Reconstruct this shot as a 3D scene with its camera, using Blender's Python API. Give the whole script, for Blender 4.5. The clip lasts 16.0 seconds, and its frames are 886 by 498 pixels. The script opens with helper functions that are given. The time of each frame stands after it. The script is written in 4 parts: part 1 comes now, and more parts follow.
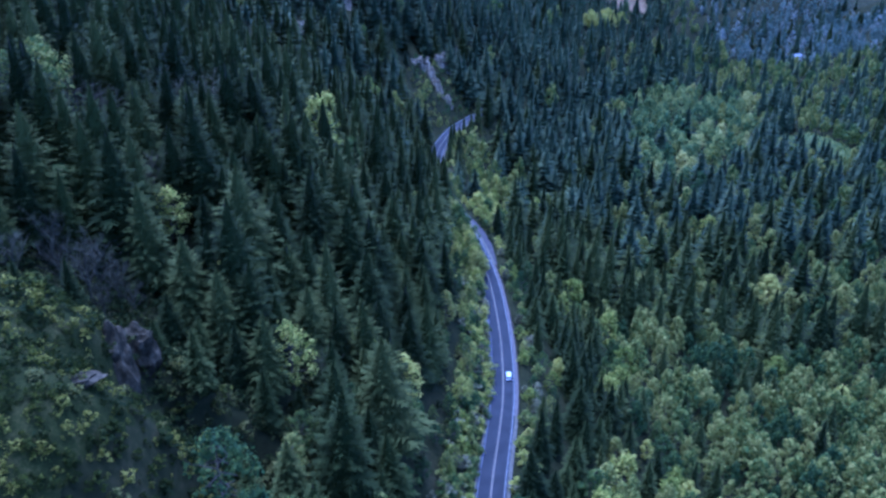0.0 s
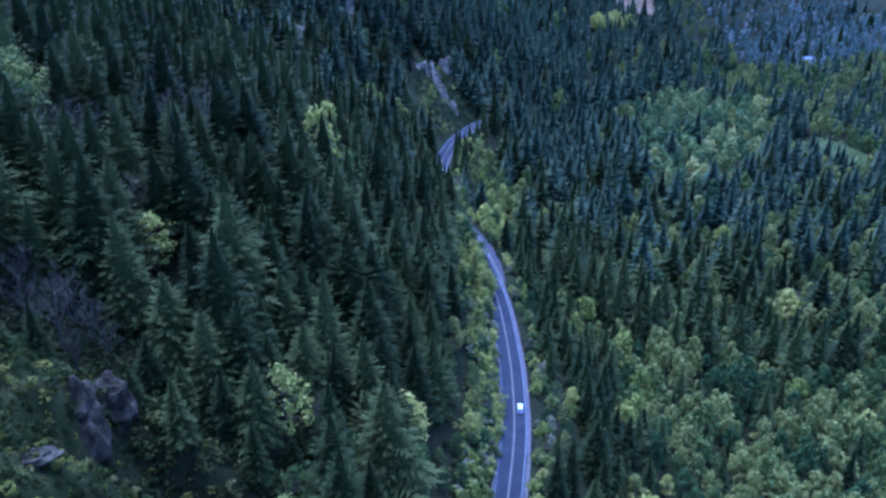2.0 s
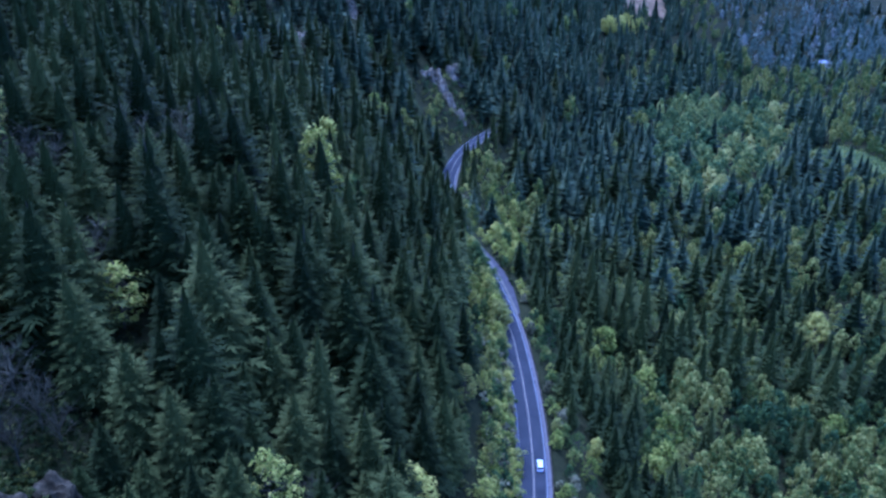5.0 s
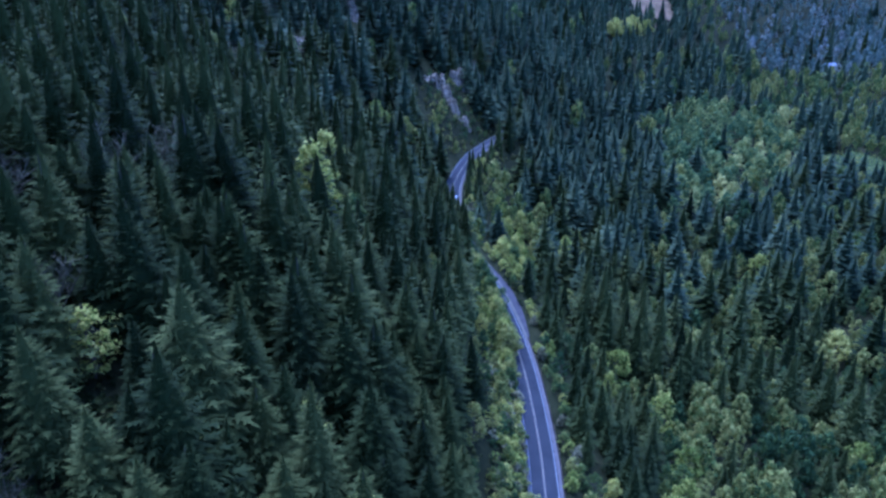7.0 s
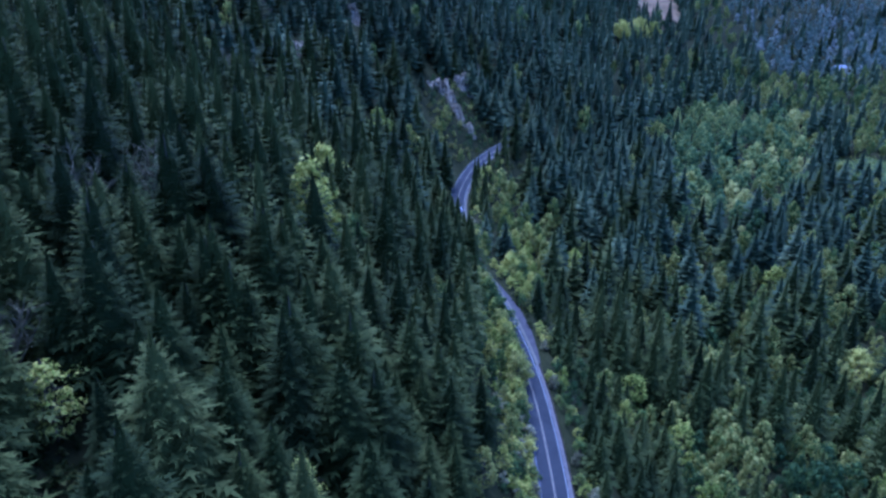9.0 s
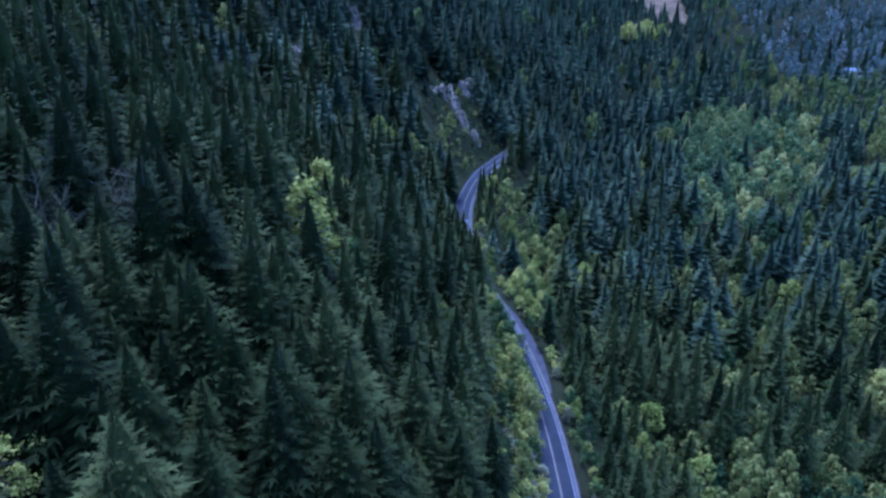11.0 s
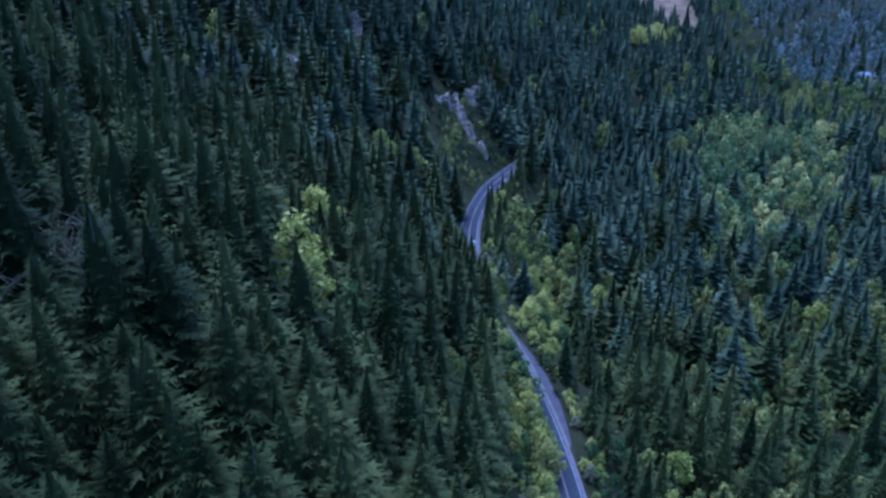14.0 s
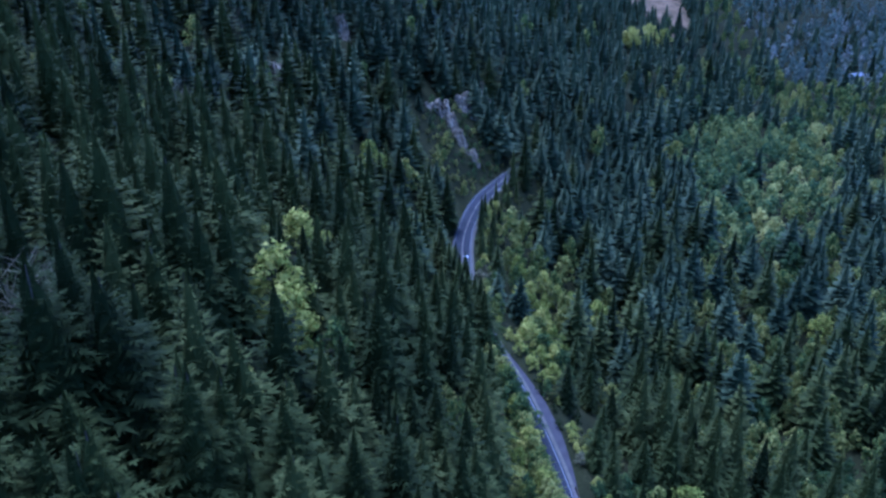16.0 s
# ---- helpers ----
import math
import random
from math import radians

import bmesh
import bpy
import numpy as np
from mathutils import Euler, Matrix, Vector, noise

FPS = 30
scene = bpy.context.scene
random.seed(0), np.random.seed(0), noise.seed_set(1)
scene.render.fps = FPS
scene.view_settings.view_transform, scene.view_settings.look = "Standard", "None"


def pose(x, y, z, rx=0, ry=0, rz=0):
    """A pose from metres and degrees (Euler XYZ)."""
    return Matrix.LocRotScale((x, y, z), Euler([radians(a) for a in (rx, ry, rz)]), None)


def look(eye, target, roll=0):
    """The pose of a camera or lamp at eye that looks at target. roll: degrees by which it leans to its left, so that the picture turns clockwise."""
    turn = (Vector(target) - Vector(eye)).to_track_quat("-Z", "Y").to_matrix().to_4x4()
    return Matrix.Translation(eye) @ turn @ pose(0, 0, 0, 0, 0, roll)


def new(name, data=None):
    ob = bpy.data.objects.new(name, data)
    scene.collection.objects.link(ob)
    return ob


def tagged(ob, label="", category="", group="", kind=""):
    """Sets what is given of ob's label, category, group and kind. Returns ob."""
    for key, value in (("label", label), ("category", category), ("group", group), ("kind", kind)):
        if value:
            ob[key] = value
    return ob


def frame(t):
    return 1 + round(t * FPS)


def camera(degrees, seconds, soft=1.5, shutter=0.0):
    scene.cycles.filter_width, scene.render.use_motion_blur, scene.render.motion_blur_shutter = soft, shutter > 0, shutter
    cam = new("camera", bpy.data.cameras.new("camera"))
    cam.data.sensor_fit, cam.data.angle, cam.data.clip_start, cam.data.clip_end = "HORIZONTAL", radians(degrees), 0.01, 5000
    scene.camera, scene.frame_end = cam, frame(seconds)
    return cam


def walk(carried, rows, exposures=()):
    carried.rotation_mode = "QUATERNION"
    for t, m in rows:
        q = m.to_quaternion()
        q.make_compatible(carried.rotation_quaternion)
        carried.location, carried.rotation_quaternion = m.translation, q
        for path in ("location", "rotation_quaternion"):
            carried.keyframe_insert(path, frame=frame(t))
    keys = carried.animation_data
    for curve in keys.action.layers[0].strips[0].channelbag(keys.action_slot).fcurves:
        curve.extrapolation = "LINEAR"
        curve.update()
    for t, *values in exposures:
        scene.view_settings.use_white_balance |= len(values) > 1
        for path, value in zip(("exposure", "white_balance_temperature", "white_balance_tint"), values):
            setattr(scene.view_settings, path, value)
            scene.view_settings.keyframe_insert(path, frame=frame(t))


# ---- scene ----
cam = camera(60.0, 16.0, soft=2.7)
METRES, EYE, TILT, LEAN, TURN = 130.0, 147.0, -23.64, 0.0, 0.0
ROWS = [
    (0.0, 0.0000, 0.0000, 0.0000, 0.000, 0.000, -0.00),
    (0.5, -0.0027, 0.0331, 0.0141, 0.051, 0.009, -0.01),
    (1.0, -0.0053, 0.0661, 0.0283, 0.102, 0.009, -0.04),
    (1.5, -0.0077, 0.0988, 0.0423, 0.162, 0.026, -0.06),
    (2.0, -0.0102, 0.1316, 0.0569, 0.221, 0.034, -0.08),
    (2.5, -0.0131, 0.1647, 0.0710, 0.264, 0.034, -0.10),
    (3.0, -0.0157, 0.1974, 0.0853, 0.315, 0.043, -0.12),
    (3.5, -0.0186, 0.2300, 0.0995, 0.366, 0.060, -0.13),
    (4.0, -0.0212, 0.2624, 0.1137, 0.426, 0.068, -0.14),
    (6.5, -0.0351, 0.4244, 0.1855, 0.647, 0.077, -0.19),
    (7.0, -0.0379, 0.4573, 0.2000, 0.672, 0.085, -0.21),
    (7.5, -0.0407, 0.4900, 0.2144, 0.715, 0.085, -0.22),
    (8.0, -0.0436, 0.5228, 0.2285, 0.758, 0.085, -0.23),
    (8.5, -0.0465, 0.5555, 0.2425, 0.792, 0.085, -0.25),
    (9.0, -0.0494, 0.5883, 0.2565, 0.826, 0.085, -0.25),
    (11.5, -0.0646, 0.7486, 0.3284, 0.996, 0.068, -0.37),
    (12.0, -0.0675, 0.7814, 0.3422, 1.030, 0.077, -0.38),
    (12.5, -0.0707, 0.8124, 0.3554, 1.047, 0.068, -0.38),
    (13.0, -0.0737, 0.8472, 0.3704, 1.072, 0.068, -0.40),
    (13.5, -0.0763, 0.8775, 0.3836, 1.106, 0.077, -0.44),
    (14.0, -0.0791, 0.9117, 0.3989, 1.106, 0.077, -0.44),
    (14.5, -0.0811, 0.9412, 0.4124, 0.996, 0.068, -0.39),
    (15.0, -0.0840, 0.9756, 0.4275, 0.800, 0.077, -0.25),
    (15.5, -0.0866, 1.0059, 0.4405, 0.579, 0.077, -0.13),
    (16.0, -0.0898, 1.0405, 0.4555, 0.340, 0.085, 0.01),
]
walk(cam, [(t, pose(0, 0, EYE, TILT, LEAN, TURN) @ pose(METRES * x, METRES * y, METRES * z, 90 + pitch, roll, yaw)) for t, x, y, z, yaw, pitch, roll in ROWS],
     exposures=[(0.0, 1.30, 3600, 32), (16.0, 0.94, 3700, 29)])

# ---- world, sun ----
world = bpy.data.worlds.new("sky")
scene.world = world
world.use_nodes = True
wn = world.node_tree.nodes
sky = wn.new("ShaderNodeTexSky")
sky.sky_type, sky.sun_disc = "NISHITA", False
SUN_ELEVATION, SUN_AZIMUTH = radians(74), radians(-30)
sky.sun_elevation, sky.sun_rotation = SUN_ELEVATION, SUN_AZIMUTH
sky.dust_density, sky.ozone_density = 3.0, 1.0
wn["Background"].inputs["Strength"].default_value = 0.15
world.node_tree.links.new(sky.outputs[0], wn["Background"].inputs[0])
sun = new("sun", bpy.data.lights.new("sun", "SUN"))
sun.data.energy, sun.data.angle, sun.data.color = 1.85, radians(50), (1.0, 0.96, 0.85)
sun_from = Vector((math.sin(SUN_AZIMUTH) * math.cos(SUN_ELEVATION), math.cos(SUN_AZIMUTH) * math.cos(SUN_ELEVATION), math.sin(SUN_ELEVATION)))
sun.matrix_world = look(sun_from * 300, (0, 0, 0))


# ---- materials ----
def material(name, roughness=0.85, metal=0.0):
    m = bpy.data.materials.new(name)
    m.use_nodes = True
    b = m.node_tree.nodes["Principled BSDF"]
    b.inputs["Roughness"].default_value, b.inputs["Metallic"].default_value = roughness, metal
    b.inputs["Specular IOR Level"].default_value = 0.25
    return m, m.node_tree.nodes, m.node_tree.links, b


def ramp(nodes, stops):
    r = nodes.new("ShaderNodeValToRGB")
    while len(r.color_ramp.elements) < len(stops):
        r.color_ramp.elements.new(0.5)
    for e, (place, colour) in zip(r.color_ramp.elements, stops):
        e.position, e.color = place, (*colour, 1)
    return r


def math_node(nodes, links, op, a, b):
    n = nodes.new("ShaderNodeMath")
    n.operation = op
    for i, v in enumerate((a, b)):
        if isinstance(v, (int, float)):
            n.inputs[i].default_value = v
        else:
            links.new(v, n.inputs[i])
    return n.outputs[0]


def noisy(name, stops, scale, detail=6, roughness=0.9, bump=0.3, scale2=0.0, metal=0.0, gloss=0.25):
    """Noise at two scales through a colour ramp, with relief."""
    m, n, l, b = material(name, roughness, metal)
    b.inputs["Specular IOR Level"].default_value = gloss
    tex = n.new("ShaderNodeTexCoord")
    a, c = n.new("ShaderNodeTexNoise"), n.new("ShaderNodeTexNoise")
    a.inputs["Scale"].default_value, a.inputs["Detail"].default_value = scale, detail
    c.inputs["Scale"].default_value, c.inputs["Detail"].default_value = scale2 or scale * 9, 4
    l.new(tex.outputs["Object"], a.inputs["Vector"])
    l.new(tex.outputs["Object"], c.inputs["Vector"])
    mixed = math_node(n, l, "ADD", math_node(n, l, "MULTIPLY", a.outputs[0], 0.6), math_node(n, l, "MULTIPLY", c.outputs[0], 0.4))
    r = ramp(n, stops)
    l.new(mixed, r.inputs[0])
    l.new(r.outputs[0], b.inputs["Base Color"])
    if bump:
        bn = n.new("ShaderNodeBump")
        bn.inputs["Strength"].default_value = bump
        l.new(c.outputs[0], bn.inputs["Height"])
        l.new(bn.outputs[0], b.inputs["Normal"])
    return m


def foliage(name, stops, spread=0.35, through_leaf=0.42):
    """Leaf colour: one tone for each tree, a smaller change from leaf to leaf."""
    m, n, l, b = material(name, 0.7)
    info, tone, geo = n.new("ShaderNodeObjectInfo"), n.new("ShaderNodeAttribute"), n.new("ShaderNodeNewGeometry")
    tone.attribute_name = "tone"
    own = math_node(n, l, "FRACT", math_node(n, l, "ADD", info.outputs["Random"], tone.outputs["Fac"]), 0.0)
    leaf = math_node(n, l, "MULTIPLY", math_node(n, l, "SUBTRACT", geo.outputs["Random Per Island"], 0.5), spread)
    b.inputs["Specular IOR Level"].default_value = 0.06
    r = ramp(n, stops)
    l.new(math_node(n, l, "ADD", own, leaf), r.inputs[0])
    l.new(r.outputs[0], b.inputs["Base Color"])
    thin, mix = n.new("ShaderNodeBsdfTranslucent"), n.new("ShaderNodeMixShader")
    l.new(r.outputs[0], thin.inputs["Color"])
    mix.inputs[0].default_value = through_leaf
    l.new(b.outputs[0], mix.inputs[1])
    l.new(thin.outputs[0], mix.inputs[2])
    l.new(mix.outputs[0], n["Material Output"].inputs["Surface"])
    return m


NEEDLES = foliage("needles", [(0.0, (0.0205, 0.027, 0.0064)), (0.4, (0.0335, 0.042, 0.0090)), (0.75, (0.0515, 0.061, 0.0125)), (1.0, (0.086, 0.093, 0.021))], 0.40, 0.2)
# far conifers: distance haze painted in as a paler, bluer needle colour
HAZED_NEEDLES = foliage("fir_needles", [(0.0, (0.036, 0.049, 0.020)), (0.5, (0.059, 0.076, 0.031)), (1.0, (0.104, 0.122, 0.051))], 0.34, 0.2)
LEAVES = foliage("leaves", [(0.0, (0.046, 0.072, 0.024)), (0.3, (0.080, 0.116, 0.030)), (0.55, (0.130, 0.162, 0.033)), (0.8, (0.225, 0.23, 0.042)), (1.0, (0.34, 0.32, 0.072))], 0.7)
YELLOW_LEAVES = foliage("yellow_leaves", [(0.0, (0.155, 0.185, 0.026)), (0.5, (0.34, 0.345, 0.052)), (1.0, (0.54, 0.49, 0.10))], 0.9)
# young leaf colour of the grove, with some distance haze mixed into its paleness
GROVE_LEAVES = foliage("young_grove_leaves", [(0.0, (0.075, 0.118, 0.046)), (0.35, (0.18, 0.225, 0.060)), (0.7, (0.37, 0.37, 0.090)), (1.0, (0.56, 0.51, 0.14))], 0.7)
MOSS_SCRUB = foliage("moss_scrub", [(0.0, (0.020, 0.027, 0.0045)), (0.45, (0.050, 0.060, 0.008)), (0.8, (0.13, 0.13, 0.015)), (1.0, (0.24, 0.22, 0.035))], 0.6)
# undergrowth leaves, the shade of the gaps between trees put into their colour
SHADED_SCRUB = foliage("scrub_leaves", [(0.0, (0.020, 0.028, 0.007)), (0.5, (0.036, 0.047, 0.010)), (0.85, (0.085, 0.088, 0.020)), (1.0, (0.17, 0.16, 0.04))], 0.9)
GREY_TWIGS = foliage("grey_twigs", [(0.0, (0.085, 0.078, 0.036)), (0.6, (0.155, 0.143, 0.066)), (1.0, (0.25, 0.23, 0.11))], 0.5, 0.1)
DARK_TWIGS = foliage("dark_twigs", [(0.0, (0.040, 0.036, 0.020)), (0.6, (0.075, 0.068, 0.036)), (1.0, (0.13, 0.118, 0.062))], 0.5, 0.1)
PALE_TWIGS = foliage("pale_twigs", [(0.0, (0.088, 0.12, 0.08)), (0.5, (0.16, 0.184, 0.128)), (1.0, (0.272, 0.272, 0.208))], 0.5, 0.15)
BARK = noisy("bark", [(0.3, (0.056, 0.048, 0.032)), (0.7, (0.128, 0.109, 0.072))], 2.0, gloss=0.04)
PALE_BARK = noisy("pale_bark", [(0.3, (0.050, 0.045, 0.025)), (0.7, (0.11, 0.10, 0.055))], 2.0, gloss=0.04)
FLOOR = noisy("forest_floor", [(0.3, (0.012, 0.013, 0.005)), (0.55, (0.026, 0.027, 0.009)), (0.75, (0.055, 0.047, 0.019))], 0.06, scale2=0.9, bump=0.6, gloss=0.04)
ASPHALT = noisy("asphalt", [(0.3, (0.021, 0.021, 0.022)), (0.7, (0.042, 0.041, 0.042))], 0.15, scale2=3.0, roughness=0.85, bump=0.05, gloss=0.1)
GRAVEL = noisy("gravel", [(0.3, (0.0608, 0.0544, 0.0384)), (0.7, (0.144, 0.128, 0.0928))], 0.5, scale2=4.0, bump=0.4)
TURNOUT = noisy("turnout_gravel", [(0.3, (0.034, 0.030, 0.029)), (0.7, (0.068, 0.059, 0.055))], 0.3, scale2=3.0, bump=0.3)
ROCK = noisy("rock", [(0.35, (0.016, 0.014, 0.007)), (0.5, (0.045, 0.037, 0.020)), (0.7, (0.125, 0.102, 0.058))], 0.35, scale2=1.1, bump=0.8, gloss=0.04)
PALE_ROCK = noisy("pale_rock", [(0.36, (0.055, 0.046, 0.027)), (0.48, (0.18, 0.15, 0.095)), (0.62, (0.40, 0.34, 0.225))], 0.5, scale2=1.6, bump=0.8, gloss=0.04)
YELLOW_PAINT = noisy("yellow_paint", [(0.3, (0.16, 0.14, 0.10)), (0.7, (0.30, 0.25, 0.17))], 1.0, bump=0)
WORN_PAINT = noisy("worn_paint", [(0.3, (0.112, 0.112, 0.12)), (0.7, (0.256, 0.256, 0.264))], 1.0, bump=0)
WHITE_PAINT = noisy("white_paint", [(0.3, (0.17, 0.165, 0.155)), (0.7, (0.32, 0.31, 0.29))], 1.0, bump=0)
CONCRETE = noisy("concrete", [(0.3, (0.075, 0.064, 0.056)), (0.7, (0.125, 0.108, 0.094))], 0.4, scale2=3.0, bump=0.2)
CAR_WHITE = noisy("car_white", [(0.3, (0.74, 0.74, 0.75)), (0.7, (0.80, 0.80, 0.80))], 1.0, roughness=0.25, bump=0)
CAR_GLASS = noisy("car_glass", [(0.3, (0.0192, 0.0208, 0.024)), (0.7, (0.032, 0.0352, 0.04))], 1.0, roughness=0.08, bump=0)
MOSS = noisy("moss", [(0.35, (0.012, 0.015, 0.004)), (0.5, (0.026, 0.030, 0.007)), (0.7, (0.075, 0.066, 0.020))], 0.25, scale2=2.5, bump=0.7, gloss=0.04)
GRASS = noisy("meadow_grass", [(0.35, (0.040, 0.053, 0.015)), (0.5, (0.065, 0.080, 0.022)), (0.7, (0.105, 0.115, 0.034))], 0.05, scale2=0.8, bump=0.5, gloss=0.04)
DRY_SLOPE = noisy("dry_slope", [(0.35, (0.06, 0.048, 0.020)), (0.5, (0.14, 0.095, 0.046)), (0.7, (0.23, 0.155, 0.080))], 0.06, scale2=0.6, bump=0.5, gloss=0.04)
RED_LAMP = noisy("red_lamp", [(0.3, (0.4, 0.016, 0.016)), (0.7, (0.56, 0.032, 0.032))], 4.0, roughness=0.3, bump=0)
ROOF_METAL = noisy("roof_metal", [(0.3, (0.20, 0.21, 0.22)), (0.7, (0.28, 0.28, 0.29))], 0.5, roughness=0.5, bump=0.1)
HOUSE_WALL = noisy("house_wall", [(0.3, (0.34, 0.32, 0.29)), (0.7, (0.44, 0.42, 0.39))], 0.8, bump=0.2)
RUBBER = noisy("rubber", [(0.3, (0.032, 0.032, 0.032)), (0.7, (0.048, 0.048, 0.048))], 4.0, bump=0.1)

# ---- plan: the road's centre line and the lie of the land ----
rng = np.random.default_rng(7)
ROAD = [(-60, -800), (-40, -240), (-20, -70), (-4, 12), (5, 75), (9.5, 125), (13.0, 165), (19.5, 210), (21.5, 242), (21.6, 268), (20.9, 290), (20.0, 304), (18.9, 315),
        (17.3, 328), (14.2, 347.5), (10.4, 367), (5.2, 388), (0.4, 410), (-3.9, 435), (-5.0, 467), (-3.0, 505), (6, 550), (19, 583), (30, 606), (42, 637), (60, 680), (95, 750), (150, 857),
        (225, 988), (330, 1142), (500, 1345), (900, 1780), (2400, 3200)]


def spline(points, step):
    """A smooth line through plan points, resampled at even steps."""
    p = np.array(points, float)
    p = np.vstack([2 * p[0] - p[1], p, 2 * p[-1] - p[-2]])
    t = np.linspace(0, 1, 40, endpoint=False)[:, None]
    out = [0.5 * (2 * b + (c - a) * t + (2 * a - 5 * b + 4 * c - d) * t ** 2 + (3 * b - a - 3 * c + d) * t ** 3) for a, b, c, d in zip(p, p[1:], p[2:], p[3:])]
    out = np.vstack(out + [p[-2:-1]])
    s = np.r_[0, np.cumsum(np.hypot(*np.diff(out, axis=0).T))]
    u = np.arange(0, s[-1], step)
    return np.c_[np.interp(u, s, out[:, 0]), np.interp(u, s, out[:, 1])]


LINE = spline(ROAD, 6.0)


def from_road(x, y):
    """Signed distance from the road's centre line: uphill side plus, valley side minus."""
    x, y = np.atleast_1d(np.asarray(x, float)), np.atleast_1d(np.asarray(y, float))
    best, sign = np.full(x.shape, 1e9), np.zeros(x.shape)
    for (ax, ay), (bx, by) in zip(LINE, LINE[1:]):
        dx, dy = bx - ax, by - ay
        t = np.clip(((x - ax) * dx + (y - ay) * dy) / (dx * dx + dy * dy), 0, 1)
        ex, ey = x - ax - t * dx, y - ay - t * dy
        r = ex * ex + ey * ey
        closer = r < best
        best = np.where(closer, r, best)
        sign = np.where(closer, dx * ey - dy * ex, sign)
    return np.sqrt(best) * np.where(sign >= 0, 1, -1)


def waves(x, y, size, seed):
    """Soft uneven relief from a few crossing waves, -1 to 1."""
    r = np.random.default_rng(seed)
    out = 0
    for k in range(7):
        a, f, p = r.uniform(0, 6.28), r.uniform(0.6, 1.7) / size, r.uniform(0, 6.28)
        out = out + np.sin((x * np.cos(a) + y * np.sin(a)) * f * 6.28 + p)
    return out / 4.5


def land(x, y, d=None):
    """Height of the ground."""
    x, y = np.atleast_1d(np.asarray(x, float)), np.atleast_1d(np.asarray(y, float))
    d = from_road(x, y) if d is None else d
    up, down = np.maximum(d - 7.5, 0), np.maximum(-d - 8.0, 0)
    pull = np.clip((y - 305) / 20, 0, 1) * np.clip((405 - y) / 20, 0, 1)
    down = np.maximum(down - 3.5 * pull, 0)
    ease = np.clip((y - 700) / 260, 0, 1)
    tall_side = 150 - 75 * ease * ease * (3 - 2 * ease)
    z = tall_side * (1 - np.exp(-up / 130)) + 0.12 * np.maximum(up - 150, 0) * np.exp(-up / 900) - 82 * (1 - np.exp(-down / 75))
    far = np.clip((y - 780) / 900, 0, 1) * np.clip((down - 60) / 250, 0, 1)
    z = z + 230 * far * far * (3 - 2 * far)
    # rocky spur beside the near slope
    z = z + (27 + 4 * np.exp(-((x + 54) ** 2 + (y - 96) ** 2) / 90) - 6 * np.exp(-((x + 61) ** 2 + (y - 110) ** 2) / 60)) * np.exp(-(((x + 62) / 24) ** 4 + ((y - 100) / 31) ** 4))
    z = z - 21 * np.exp(-(((x + 48) / 12.5) ** 6 + ((y - 121) / 12.5) ** 6))
    rough = np.clip((np.maximum(up, down) - 2) / 40, 0, 1)
    return z + rough * (4.0 * waves(x, y, 90, 3) + 1.5 * waves(x, y, 28, 4)) - 0.6 * (np.abs(d) < 8)


def mesh_object(name, verts, faces, mat, parent=None, smooth=False, tone=None):
    """Links arrays as one mesh object; faces all have the same number of corners."""
    me = bpy.data.meshes.new(name)
    verts, faces = np.asarray(verts, np.float32), np.asarray(faces, np.int32)
    k = faces.shape[1]
    me.vertices.add(len(verts))
    me.vertices.foreach_set("co", verts.ravel())
    me.loops.add(faces.size)
    me.loops.foreach_set("vertex_index", faces.ravel())
    me.polygons.add(len(faces))
    me.polygons.foreach_set("loop_start", np.arange(0, faces.size, k, dtype=np.int32))
    me.update(calc_edges=True)
    me.polygons.foreach_set("use_smooth", np.full(len(faces), smooth))
    if tone is not None:
        me.attributes.new("tone", "FLOAT", "POINT").data.foreach_set("value", np.asarray(tone, np.float32))
    me.materials.append(mat)
    ob = new(name, me)
    ob.parent = parent
    return ob


def part(name, bm, mat, parent, label=""):
    me = bpy.data.meshes.new(name)
    bm.to_mesh(me)
    bm.free()
    me.materials.append(mat)
    ob = new(name, me)
    ob.parent = parent
    return tagged(ob, label)


# ---- ground ----
def lines(*spans):
    return np.unique(np.concatenate([np.arange(a, b + 0.01, s) for a, b, s in spans]))


gx = lines((-3000, -400, 200), (-400, -160, 15), (-160, 320, 4), (320, 800, 16), (800, 3000, 200))
gy = lines((-3000, -200, 200), (-200, 60, 20), (60, 780, 4), (780, 1600, 16), (1600, 4400, 200))
X, Y = np.meshgrid(gx, gy)
Z = land(X.ravel(), Y.ravel())
idx = np.arange(X.size).reshape(X.shape)
quads = np.stack([idx[:-1, :-1], idx[:-1, 1:], idx[1:, 1:], idx[1:, :-1]], -1).reshape(-1, 4)
ground = mesh_object("ground", np.c_[X.ravel(), Y.ravel(), Z], quads, FLOOR, smooth=True)
tagged(ground, "steep forest floor of needles, moss and earth", "ground", kind="structure")

# ---- road ----
FINE = spline(ROAD, 2.0)
FINE = FINE[(FINE[:, 1] > -150) & (FINE[:, 1] < 622)]
along = np.gradient(FINE, axis=0)
along /= np.linalg.norm(along, axis=1)[:, None]
SIDE = np.c_[along[:, 1], -along[:, 0]]          # towards the valley


